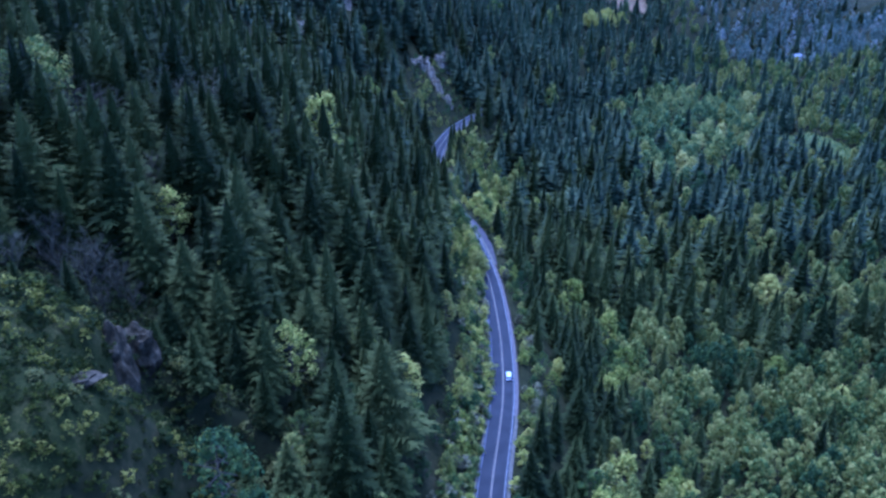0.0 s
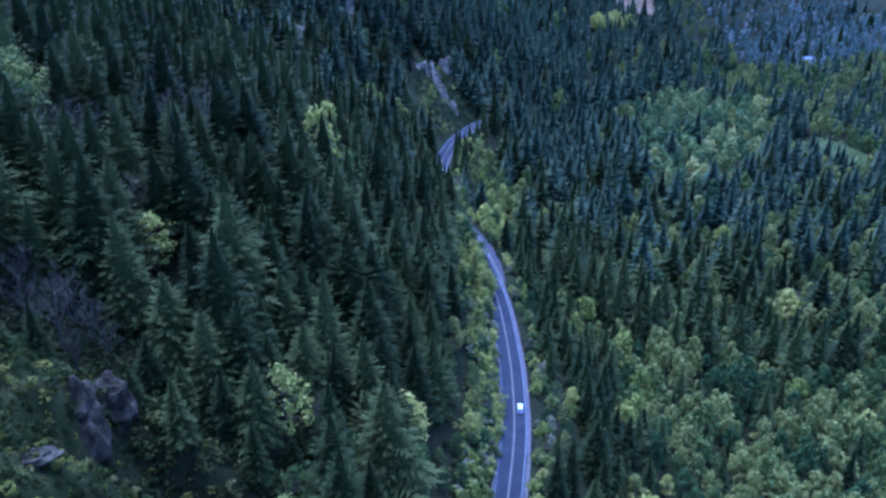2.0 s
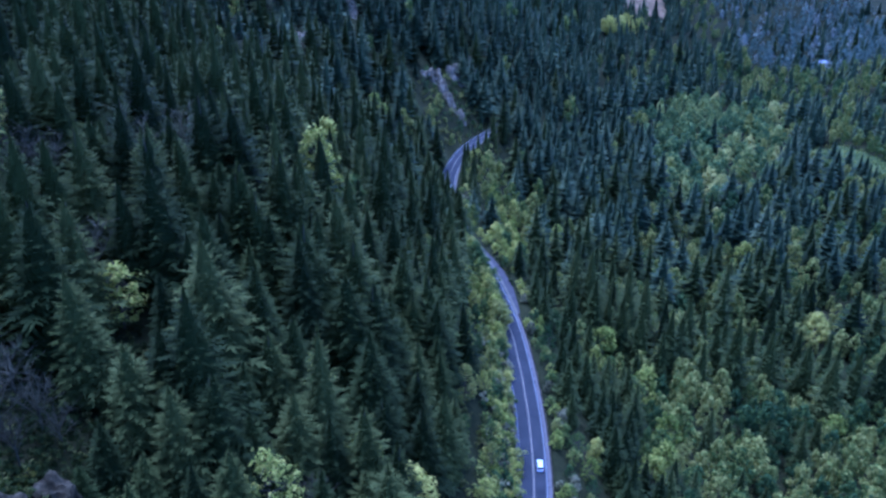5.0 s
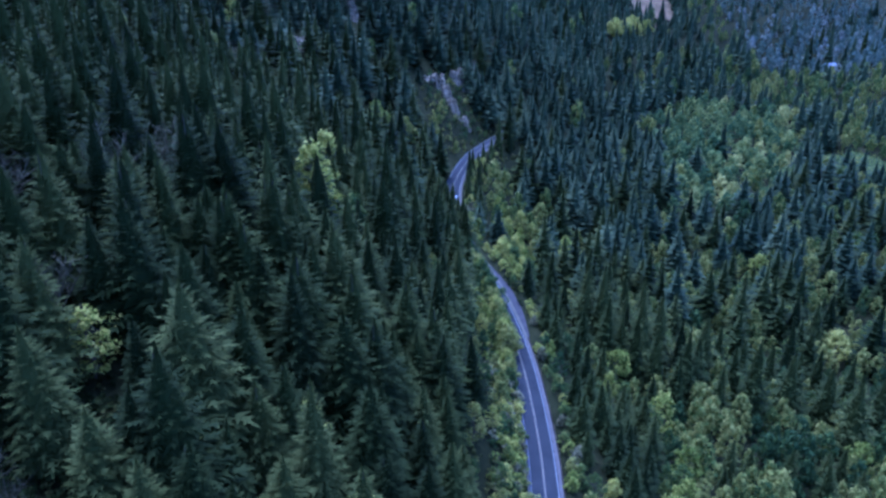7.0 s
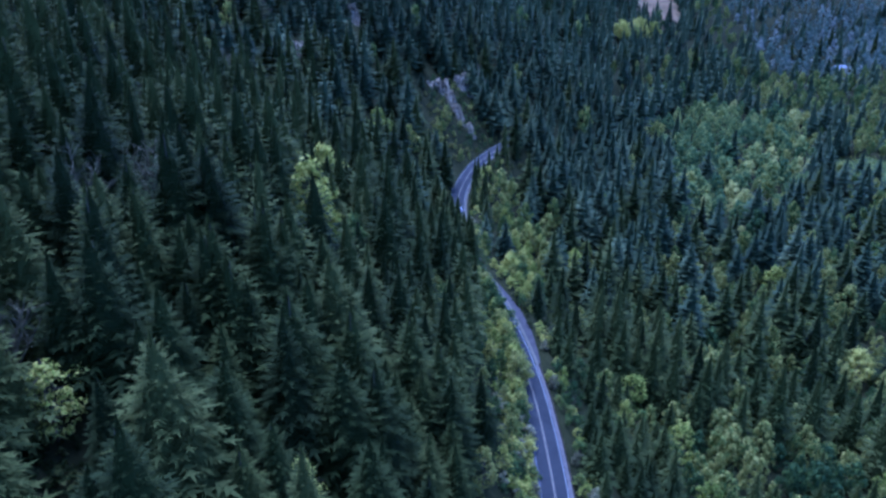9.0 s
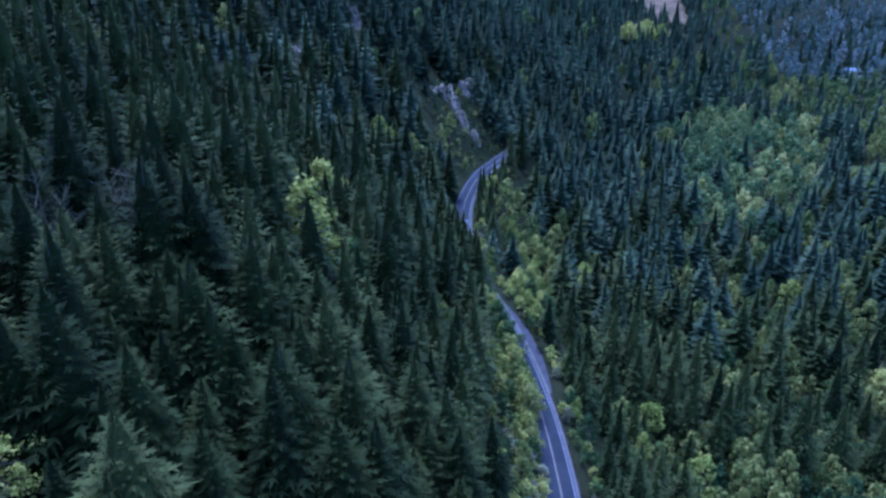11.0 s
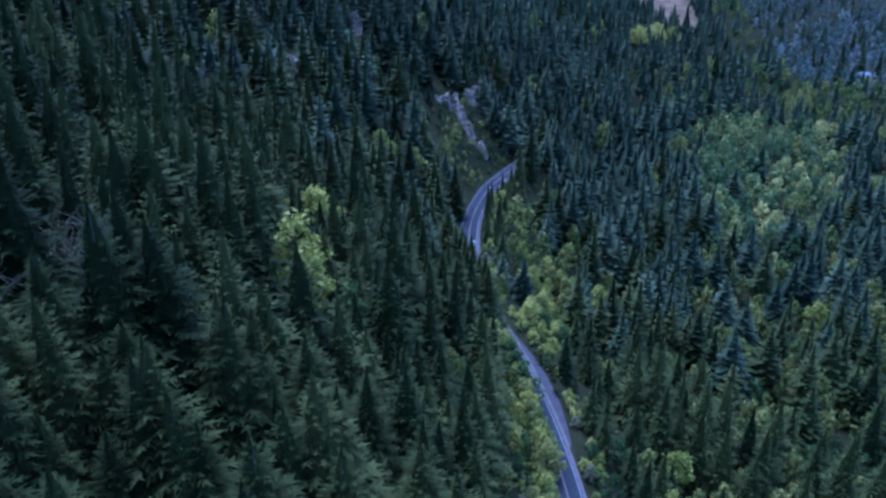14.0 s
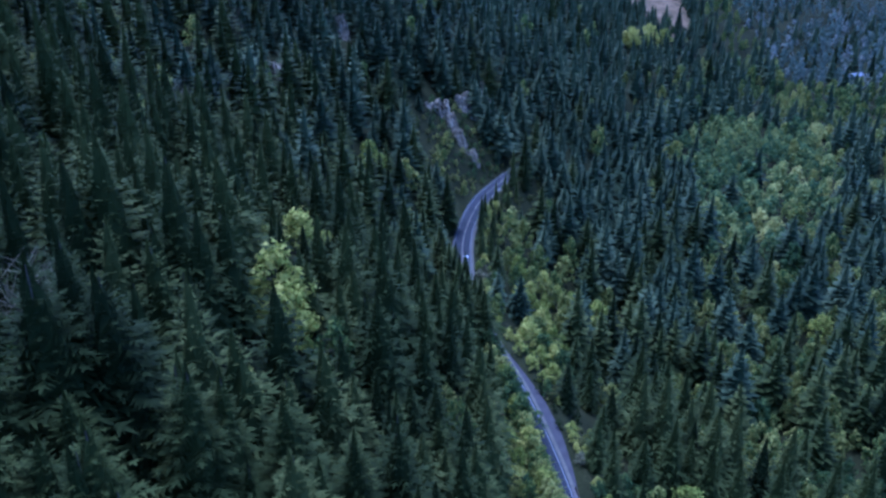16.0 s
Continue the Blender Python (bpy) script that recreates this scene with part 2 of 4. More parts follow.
def ribbon(name, a, b, z, mat, parent=None, thick=0.0, lo=-1e9, hi=1e9):
    """A strip along the road between two offsets from its centre line (valley side plus)."""
    keep = (FINE[:, 1] >= lo) & (FINE[:, 1] <= hi)
    c, s = FINE[keep], SIDE[keep]
    b = b[keep][:, None] if isinstance(b, np.ndarray) else b
    rows = [(c + s * a, z), (c + s * b, z)]
    if thick:
        rows = [(c + s * a, z - thick), (c + s * a, z), (c + s * b, z), (c + s * b, z - thick)]
    n = len(c)
    v = np.concatenate([np.c_[p, np.full(n, h)] for p, h in rows])
    i = np.arange(n - 1)
    f = np.concatenate([np.stack([i + k * n, i + 1 + k * n, i + 1 + (k + 1) * n, i + (k + 1) * n], -1) for k in range(len(rows) - 1)])[:, ::-1]
    return mesh_object(name, v, f, mat, parent)


road = tagged(ribbon("road", -4.3, 4.3, 0.0, ASPHALT, thick=0.4), "grey two-lane asphalt mountain road with painted lines", "road", kind="structure")
ribbon("centre_line", -0.22, -0.08, 0.008, YELLOW_PAINT, road)
ribbon("centre_line", 0.08, 0.22, 0.008, YELLOW_PAINT, road)
ribbon("edge_line", -3.85, -3.70, 0.008, WORN_PAINT, road)
ribbon("edge_line", 3.60, 3.80, 0.008, WHITE_PAINT, road)
tagged(ribbon("shoulder", 4.3, 5.4, -0.03, GRAVEL, thick=0.5), "pale gravel shoulder beside the asphalt", "shoulder", kind="structure")
tagged(ribbon("shoulder", 5.4, 5.4 + 2.9 * np.clip((FINE[:, 1] - 314) / 26, 0, 1) ** 0.8 * np.clip((392 - FINE[:, 1]) / 34, 0, 1), -0.05, TURNOUT, thick=0.5, lo=312, hi=394), "wide grey gravel turnout beside the road", "shoulder", kind="structure")
tagged(ribbon("shoulder", -4.8, -4.3, -0.03, GRAVEL, thick=0.3), "pale gravel verge at the foot of the bank", "shoulder", kind="structure")


def wall_along(name, lo, hi, a, b, height, mat, label, category):
    """A low wall that follows the road, with closed ends."""
    keep = (FINE[:, 1] >= lo) & (FINE[:, 1] <= hi)
    c, sd = FINE[keep], SIDE[keep]
    n = len(c)
    rows = [(a, -0.3), (a + 0.08, height - 0.08), (a + 0.16, height), (b - 0.16, height), (b - 0.08, height - 0.08), (b, -0.3)]
    v = np.concatenate([np.c_[c + sd * o, np.full(n, h)] for o, h in rows])
    i, m = np.arange(n - 1), len(rows)
    f = [np.stack([i + k * n, i + 1 + k * n, i + 1 + (k + 1) * n, i + (k + 1) * n], -1) for k in range(m - 1)]
    ends = [[k * n + e for k in (0, 1, 4, 5)] for e in (0, n - 1)] + [[k * n + e for k in (1, 2, 3, 4)] for e in (0, n - 1)]
    return tagged(mesh_object(name, v, np.concatenate(f + [np.array(ends)]), mat), label, category)


tagged(ribbon("walkway", 4.05, 5.15, 0.16, CONCRETE, thick=0.6, lo=203, hi=318), "pale concrete footway along the valley edge of the road", "walkway", kind="structure")
wall_along("parapet", 203, 318, 5.17, 5.55, 0.8, ROCK, "low dark stone parapet along the valley edge of the footway", "wall")
wall_along("parapet", 432, 560, 3.95, 4.45, 0.7, CONCRETE, "low pale concrete parapet round the outside of the bend", "wall")


def guard_rail(lo, hi, off, label):
    rail = tagged(new("guard_rail"), label, "guard rail", "guard rails")
    keep = (FINE[:, 1] >= lo) & (FINE[:, 1] <= hi)
    c, sd = FINE[keep], SIDE[keep]
    n = len(c)
    rows = [(0, 0.45), (0.06, 0.52), (0.0, 0.60), (0.06, 0.68), (0, 0.76)]
    v = np.concatenate([np.c_[c + sd * (off - o), np.full(n, h)] for o, h in rows])
    i = np.arange(n - 1)
    f = np.concatenate([np.stack([i + k * n, i + 1 + k * n, i + 1 + (k + 1) * n, i + (k + 1) * n], -1) for k in range(4)])
    mesh_object("beam", v, f, ROOF_METAL, rail)
    post = mesh_data("post", *rods([((0, 0, -0.4), (0, 0, 0.78), 0.07, 0.07)], 6), CONCRETE)
    for p, q in zip(c[::2], sd[::2]):
        o = new("post", post)
        o.parent, o.location = rail, (*(p + q * (off + 0.09)), 0)


# ---- tree shapes: arrays of triangles, height 1, foot at the origin ----
def conifer_shape(seed, whorls, per, sprigs, width=0.2, core=(10, 9), fill=0.5, even=0.62):
    """A spruce crown: branches in whorls, rising at the top and drooping below, each a comb of pointed sprigs."""
    r = np.random.default_rng(seed)
    tris, up = [], np.array((0, 0, 1.0))
    lean, sides = r.normal(0, 0.007, 2), r.uniform(0.78, 1.18, 5)
    for w in range(whorls):
        u = min(max(0.06 + 0.93 * (w + r.uniform(-0.4, 0.4)) / whorls, 0.05), 0.985)
        reach = width * (1 - u) ** 0.85 * min(1.0, 0.5 + 2.4 * u) + 0.008
        n = max(4, round(per * (0.55 + 0.55 * (1 - u))))
        az = 6.283 * (np.arange(n) + r.uniform(0, 0.9, n)) / n + w * 2.4
        L = (reach * r.uniform(even, 1.14, n) * sides[(az / 6.283 * 5).astype(int) % 5])[:, None]
        out, side = np.c_[np.cos(az), np.sin(az), 0 * az], np.c_[-np.sin(az), np.cos(az), 0 * az]
        rise, droop = r.uniform(0.0, 0.3, (n, 1)) + 0.75 * u * u, r.uniform(0.25, 0.6, (n, 1)) * (1.05 - u)
        foot = np.c_[np.full(n, lean[0] * u), np.full(n, lean[1] * u), u + r.uniform(-0.45, 0.45, n) * (1 - u) / whorls]

        def p(q):
            return foot + out * q * L + up * L * (rise * q - droop * q * q)
        if not sprigs:
            for sg in (1, -1):
                tris.append(np.stack((p(0.12), p(1.05), p(r.uniform(0.42, 0.6, (n, 1))) + side * sg * L * r.uniform(0.24, 0.34, (n, 1)) - up * L * 0.06), 1))
            continue
        half = 0.26 / (sprigs + 0.6)
        for j in range(sprigs):
            q = 0.30 + 0.60 * (j + 0.25) / sprigs + r.uniform(-0.04, 0.04, (n, 1))
            size = L * (0.36 * (1 - q) + 0.10) * r.uniform(0.8, 1.25, (n, 1))
            for sg in (1, -1):
                tip = p(q) + (side * sg * 0.85 + out * 0.6) * size - up * size * r.uniform(-0.1, 0.45, (n, 1))
                tris.append(np.stack((p(q - half), p(q + half), tip), 1))
        tris.append(np.stack((p(0.74) + side * L * 0.06, p(1.06), p(0.74) - side * L * 0.06), 1))
    for k in range(3):
        a = 2.1 * k + r.uniform(0, 1)
        foot, out = np.array((lean[0] * 0.9, lean[1] * 0.9, 0.91)), np.array((math.cos(a), math.sin(a), 0)) * 0.012
        tris.append(np.array([[foot - out, (lean[0], lean[1], 1.035), foot + out]]))
    V = np.concatenate(tris).reshape(-1, 3)
    T = np.arange(len(V)).reshape(-1, 3)
    # dense inner foliage
    rings, n = core
    u = np.repeat(np.linspace(0.05, 0.95, rings), n)
    k, q = np.tile(np.arange(n), rings), np.repeat(np.arange(rings), n)
    a = 6.283 * (k + 0.5 * (q % 2)) / n
    rad = (width * (1 - u) ** 0.85 + 0.006) * fill * (1 - 0.25 * u) * r.uniform(0.8, 1.2, len(u)) * np.where((k + q) % 2, 1.15, 0.85) * sides[(a / 6.283 * 5).astype(int) % 5]
    inner = np.c_[rad * np.cos(a) + lean[0] * u, rad * np.sin(a) + lean[1] * u, u + r.uniform(-0.02, 0.02, len(u))]
    i = np.arange((rings - 1) * n)
    b = i // n * n + (i + 1) % n
    F = np.concatenate([np.c_[i, b, b + n], np.c_[i, b + n, i + n]]) + len(V)
    return np.concatenate([V, inner]), np.concatenate([T, F])


def broadleaf_shape(seed, leaves, size, lobes=9, low=0.22, girth=0.27, folded=True, rough=0.5, deep=0.2):
    """An upright uneven crown: many small ragged clumps on limbs, each a cloud of pointed leaf sprays."""
    r = np.random.default_rng(seed)
    ends = r.uniform(0.7, 1.3, 5)
    centres = []
    for k in range(lobes):
        q = (k + r.uniform(0.2, 0.8)) / lobes
        a, h = 2.39996 * k + r.uniform(-0.5, 0.5), low + 0.10 + (0.86 - low) * q
        rad = girth * math.sin(math.pi * (0.16 + 0.80 * q) ** 0.8) * r.uniform(0.45, 1.15) * ends[int(a / 6.2832 * 5) % 5]
        centres.append((rad * math.cos(a), rad * math.sin(a), h, r.uniform(0.26, 0.60) * girth * (9 / lobes) ** 0.4 * 1.1))
    C = np.array(centres)[np.arange(leaves) % lobes]
    d = r.normal(0, 1, (leaves, 3))
    d[:, 2] = np.abs(d[:, 2]) * 1.0 - 0.35
    d /= np.linalg.norm(d, axis=1)[:, None]
    c = C[:, :3] + d * C[:, 3:] * (r.uniform(deep, 1.25, (leaves, 1)) ** 0.7 * np.array((1, 1, 1.25)))
    nrm = d + np.array((0, 0, 0.2)) + r.normal(0, rough, (leaves, 3))
    nrm /= np.linalg.norm(nrm, axis=1)[:, None]
    t1 = np.array((0, 0, 0.9)) + d * 0.5 + r.normal(0, 0.5, (leaves, 3))
    t1 -= nrm * np.sum(t1 * nrm, axis=1)[:, None]
    t1 /= np.linalg.norm(t1, axis=1)[:, None]
    t2 = np.cross(nrm, t1)
    e = size * r.uniform(0.6, 1.5, (leaves, 1))
    if folded:
        V = np.stack((c - t1 * e, c - t2 * e * 0.55 - nrm * e * 0.2, c + t1 * e, c + t2 * e * 0.55 - nrm * e * 0.2), 1).reshape(-1, 3)
        k = np.arange(leaves)[:, None] * 4
        T = np.concatenate([k + np.array([[0, 1, 2]]), k + np.array([[0, 2, 3]])])
    else:
        V = np.stack((c - t1 * e - t2 * e * 0.5, c - t1 * e * 0.7 + t2 * e * 0.6, c + t1 * e), 1).reshape(-1, 3)
        T = np.arange(leaves * 3).reshape(-1, 3)
    return V, T, centres


def rods(segments, sides=5):
    """Tapered round rods from (foot, tip, foot radius, tip radius) rows."""
    V, T = [], []
    for a, b, ra, rb in segments:
        a, b = np.asarray(a, float), np.asarray(b, float)
        d = (b - a) / np.linalg.norm(b - a)
        s = np.cross(d, (0.3, 0.9, 0.2))
        s /= np.linalg.norm(s)
        t = np.cross(d, s)
        n = len(V)
        for p, rad in ((a, ra), (b, rb)):
            for k in range(sides):
                V.append(p + rad * (np.cos(6.283 * k / sides) * s + np.sin(6.283 * k / sides) * t))
        for k in range(sides):
            i, j = n + k, n + (k + 1) % sides
            T.extend(((i, j, j + sides), (i, j + sides, i + sides)))
    return np.array(V), np.array(T)


def bare_shape(seed, twigs):
    """A leafless crown: limbs that fork into fine upright twigs."""
    r = np.random.default_rng(seed)
    limbs, fine = [((0, 0, 0), (0.01, 0, 0.55), 0.016, 0.009)], []
    for k in range(11):
        a, h = 2.4 * k, 0.25 + 0.3 * k / 11
        tip = np.array((np.cos(a) * r.uniform(0.12, 0.24), np.sin(a) * r.uniform(0.12, 0.24), h + r.uniform(0.22, 0.42)))
        limbs.append(((0.005, 0, h), tip, 0.007, 0.003))
        for j in range(twigs):
            f = r.uniform(0.35, 1.0)
            at = np.array((0.005, 0, h)) * (1 - f) + tip * f
            fine.append((at, at + np.array((*(r.normal(0, 0.075, 2)), r.uniform(0.04, 0.15))), 0.0035, 0.0012))
    return rods(limbs), rods(fine, 3)


def mesh_data(name, V, T, mat, smooth=False):
    ob = mesh_object(name, V, T, mat, smooth=smooth)
    me = ob.data
    bpy.data.objects.remove(ob)
    return me


guard_rail(120, 197, 4.2, "galvanised steel guard rail along the valley edge")
guard_rail(440, 600, -4.5, "galvanised steel guard rail on the inside of the bend")

NEAR_CONIFERS = [conifer_shape(100 + k, 38 + k % 4, 11, 4, 0.19 + 0.012 * (k % 4), (14, 11), 0.50) for k in range(7)]
FULL_CONIFERS = [conifer_shape(150 + k, 27, 8, 2, 0.19 + 0.014 * (k % 3), (9, 8), 0.50) for k in range(6)]
MID_CONIFERS = [conifer_shape(200 + k, 19, 9, 0, 0.20 + 0.016 * (k % 3), (8, 7), 0.46, 0.7) for k in range(6)]
FAR_CONIFERS = [conifer_shape(300 + k, 11, 7, 0, 0.20, (5, 6), 0.5, 0.7) for k in range(5)]
FINE_LEAFY = [broadleaf_shape(450 + k, 1100, 0.0215, 28 + 2 * (k % 4), 0.08, rough=0.42, deep=0.3) for k in range(6)]
NEAR_LEAFY = [broadleaf_shape(400 + k, 1000, 0.032, 24 + 2 * (k % 4), 0.08, folded=False, rough=0.42, deep=0.3) for k in range(6)]
MID_LEAFY = [broadleaf_shape(500 + k, 480, 0.052, 15 + k % 3, 0.08, folded=False, rough=0.35, deep=0.4) for k in range(5)]
FAR_LEAFY = [broadleaf_shape(600 + k, 190, 0.080, 9, 0.08, folded=False, rough=0.25, deep=0.6) for k in range(4)]
BRUSH = [broadleaf_shape(650 + k, 70, 0.10, 7, 0.0, 0.3, False) for k in range(4)]
BUSHES = [broadleaf_shape(700 + k, 340, 0.062, 12, 0.0, 0.32, False) for k in range(4)]
BARE = [bare_shape(800 + k, 14) for k in range(3)]

TRUNK = rods([((0, 0, -0.04), (0, 0, 0.55), 0.013, 0.008), ((0, 0, 0.55), (0, 0, 0.97), 0.008, 0.001)], 7)
CONIFER_CROWNS = [mesh_data("crown", V, T, NEEDLES) for V, T in NEAR_CONIFERS]
MIDDLE_CROWNS = [mesh_data("crown", V, T, NEEDLES) for V, T in FULL_CONIFERS]
CONIFER_TRUNK = mesh_data("trunk", *TRUNK, BARK, True)
LEAFY_CROWNS = {m.name: [mesh_data("crown", V, T, m) for V, T, _ in NEAR_LEAFY] for m in (LEAVES, YELLOW_LEAVES)}
FINE_CROWNS = {m.name: [mesh_data("crown", V, T, m) for V, T, _ in FINE_LEAFY] for m in (LEAVES, YELLOW_LEAVES)}
LEAFY_TRUNKS = [mesh_data("trunk", *rods([((0, 0, -0.05), (0, 0, 0.5), 0.018, 0.010)] + [((0, 0, 0.18 + 0.03 * k), c[:3], 0.008, 0.003) for k, c in enumerate(cs)], 5), BARK, True) for _, _, cs in NEAR_LEAFY]
BUSH_CROWNS = {m.name: [mesh_data("crown", V, T, m) for V, T, _ in BUSHES] for m in (LEAVES, YELLOW_LEAVES, GREY_TWIGS)}
BUSH_STEMS = mesh_data("stem", *rods([((0, 0, -0.05), (0.12 * math.cos(2.1 * k), 0.12 * math.sin(2.1 * k), 0.55), 0.02, 0.008) for k in range(5)], 4), BARK)
BARE_LIMBS = [mesh_data("trunk", *a, PALE_BARK) for a, b in BARE]
BARE_TWIGS = [mesh_data("crown", *b, DARK_TWIGS) for a, b in BARE]


def tree(name, x, y, h, wide, datas, label, category, group, z=None):
    """A tree or bush: an empty at its foot, with its parts."""
    ob = new(name)
    ob.empty_display_size = 0.5
    foot = float(land(x, y)[0]) - 0.15 if z is None else z
    ob.matrix_world = pose(x, y, foot, 0, 0, rng.uniform(0, 360)) @ Matrix.Diagonal((h * wide, h * wide, h, 1))
    for me in datas:
        new(me.name.split(".")[0], me).parent = ob
    return tagged(ob, label, category, group)


TAKEN = []          # (x, y, free radius) of what stands already


def conifer(x, y, h, wide=1.0, label="tall dark green spruce with drooping branches on the forested slope"):
    TAKEN.append((x, y, 0.15 * h))
    return tree("conifer_tree", x, y, h, wide, (CONIFER_TRUNK, CONIFER_CROWNS[rng.integers(7)] if y < 255 and x < 45 else MIDDLE_CROWNS[rng.integers(6)]), label, "conifer", "conifers of the hillside")


def leafy(x, y, h, yellow=False, wide=1.0, label=""):
    TAKEN.append((x, y, 0.17 * h * wide))
    k = rng.integers(6)
    label = label or ("broadleaf tree with bright yellow-green spring leaves" if yellow else "broadleaf tree with mid-green leaves among the conifers")
    return tree("broadleaf_tree", x, y, h, wide, (LEAFY_TRUNKS[k], (FINE_CROWNS if y < 262 and x < 40 else LEAFY_CROWNS)["yellow_leaves" if yellow else "leaves"][k]), label, "tree", "broadleaf trees of the valley side")


def bush(x, y, h, kind="leaves", wide=1.3):
    TAKEN.append((x, y, 0.2 * h))
    label = {"leaves": "green leafy bush on the road bank", "yellow_leaves": "yellow-green leafy bush beside the road", "grey_twigs": "grey twiggy bush with few leaves on the bank"}[kind]
    return tree("bush", x, y, h, wide, (BUSH_STEMS, BUSH_CROWNS[kind][rng.integers(4)]), label, "bush", "bushes along the road")


def bare_tree(x, y, h, wide=1.0):
    TAKEN.append((x, y, 0.12 * h))
    k = rng.integers(3)
    return tree("bare_tree", x, y, h, wide, (BARE_LIMBS[k], BARE_TWIGS[k]), "leafless grey broadleaf tree with fine twigs among the conifers", "tree", "bare trees")


# conifers that stand out, by place and height of their tips
for x, y, top in [(-49.8, 207.5, 77.1), (-38, 207.7, 78.6), (-56.3, 197.5, 89.2), (-58.1, 191.8, 85.7), (-49.7, 217.3, 86.2), (-69.1, 205.8, 103.1), (-32.7, 231.9, 81.4), (-18.9, 219.5, 58.3), (-86.9, 236.1, 108.3), (-59.9, 180.4, 82.7), (-77.6, 214.7, 108.1), (-53.6, 220.4, 92.6), (-50.1, 239.8, 89.3), (-71.3, 210.7, 102.9), (-77.2, 265.2, 102.9), (-79, 286.1, 109.7), (-64.9, 286.7, 105.7), (-37.2, 247.6, 77.7), (-20.6, 256.8, 64.8), (-45, 243.1, 85), (-47.5, 218.7, 80.1), (-67.2, 220, 99.5), (-54.3, 218.8, 90.8), (-42.5, 270.8, 85.3), (-60.5, 244.3, 102.1), (-66.6, 247.2, 109.1), (-52.8, 256.1, 94)]:
    conifer(x, y, min(38.0, max(15.0, top + 1.0 - float(land(x, y)[0]))), rng.uniform(1.4, 1.8))
for x, y, top in [(-46.5, 255.9, 84.4), (-47.4, 237, 89.8), (-67.3, 239.1, 105.2), (-58.3, 157.4, 80.6), (-39.7, 147.9, 66), (-49.4, 170.6, 64.7), (-30.4, 235.9, 74.8), (-20.7, 261.9, 64.9), (88.6, 526.3, -21.7), (105.5, 571, -18), (189, 426.6, -42.3), (201.6, 436.7, -42.4), (103.1, 707.1, 7.9), (178, 427.1, -38.3), (91.1, 520.1, -29), (116.8, 587.9, -29.1), (200.8, 528.2, -61.2), (184.8, 504.2, -55.6), (-75.5, 282.6, 111.7), (-59.9, 317.1, 88.8), (305.7, 626.4, -63.3), (304.4, 740.7, -65.1)]:
    conifer(x, y, min(38.0, max(15.0, top + 1.0 - float(land(x, y)[0]))), rng.uniform(1.4, 1.8))
# broadleaf trees that stand out
for x, y, top in [(-70.4, 184.2, 82.6), (-11.1, 179.8, 35.8), (-22.1, 180.7, 44.3), (-47.8, 490.9, 50.7), (25.5, 378.5, -1), (22.9, 393, 0), (18.7, 406, 2.5), (5.8, 201.7, 14.6), (-50, 303, 82), (-46, 296, 72), (-52.8, 342.3, 72.5),
                  (77.5, 314.8, -24), (63.8, 251.0, -17.5), (63.5, 337, -17), (199, 420.5, -46), (164.4, 323.5, -53), (190.4, 307.8, -60), (193, 515.8, -54), (183.5, 477.1, -55.5), (69.1, 464.4, -32), (62.5, 484.5, -28), (50.3, 481.6, -24), (-54.4, 172.7, 68.5), (-34.6, 197.4, 54)]:
    leafy(x, y, min(20.0, max(9.0, top + 1.0 - float(land(x, y)[0]))), True, 1.3)
for x, y, top in [(-29.9, 215.8, 56), (39.7, 324.9, -6.6), (36.2, 238.9, 0.7), (-24.1, 149.2, 41.9), (-38, 205, 50), (43.6, 324.3, -14), (131.5, 352.4, -52), (148.6, 343.3, -54), (119.6, 373.4, -46), (146.7, 582.1, -50), (136, 575, -50), (132, 380, -47), (157.9, 518.5, -56)]:
    leafy(x, y, min(20.0, max(9.0, top + 1.0 - float(land(x, y)[0]))), False, 1.2)
for x, y, h in [(-99, 194, 22), (-97, 203, 23), (-93, 208, 20), (-82.8, 231, 24), (-78.2, 255.7, 25), (-76.5, 148.5, 18), (-83, 150, 15), (-87, 156, 16), (-79, 158, 14), (-72, 144, 12), (-90, 146, 15), (-68, 150, 11), (-77, 188.2, 20), (-72, 152, 15), (-30, 162, 14), (-19, 152, 13), (-95, 262, 16), (-88, 275, 15), (-100, 350, 18), (-100, 402, 22), (-103, 408, 20), (-112, 520, 22)]:
    bare_tree(x, y, h, 1.2)


for x, y, h in [(-109, 211, 22), (-113, 216, 21), (-105, 206, 19), (-116, 205, 20)]:
    leafy(x, y, h, False, 1.35, "broadleaf tree in pale olive spring leaf on the slope")


# close rows of conifers that hide the road between its two bends
for k in range(30):
    i = int(np.argmin(np.abs(FINE[:, 1] - (362 + 4.7 * (k % 16) + (2.4 if k > 15 else 0)))))
    px, py = FINE[i] - SIDE[i] * ((5.4 if k < 16 else 12.0) + rng.uniform(-0.3, 0.3))
    conifer(px, py, rng.uniform(25, 32) if py > 380 else rng.uniform(14, 19), 1.65 if py > 380 else 1.2)
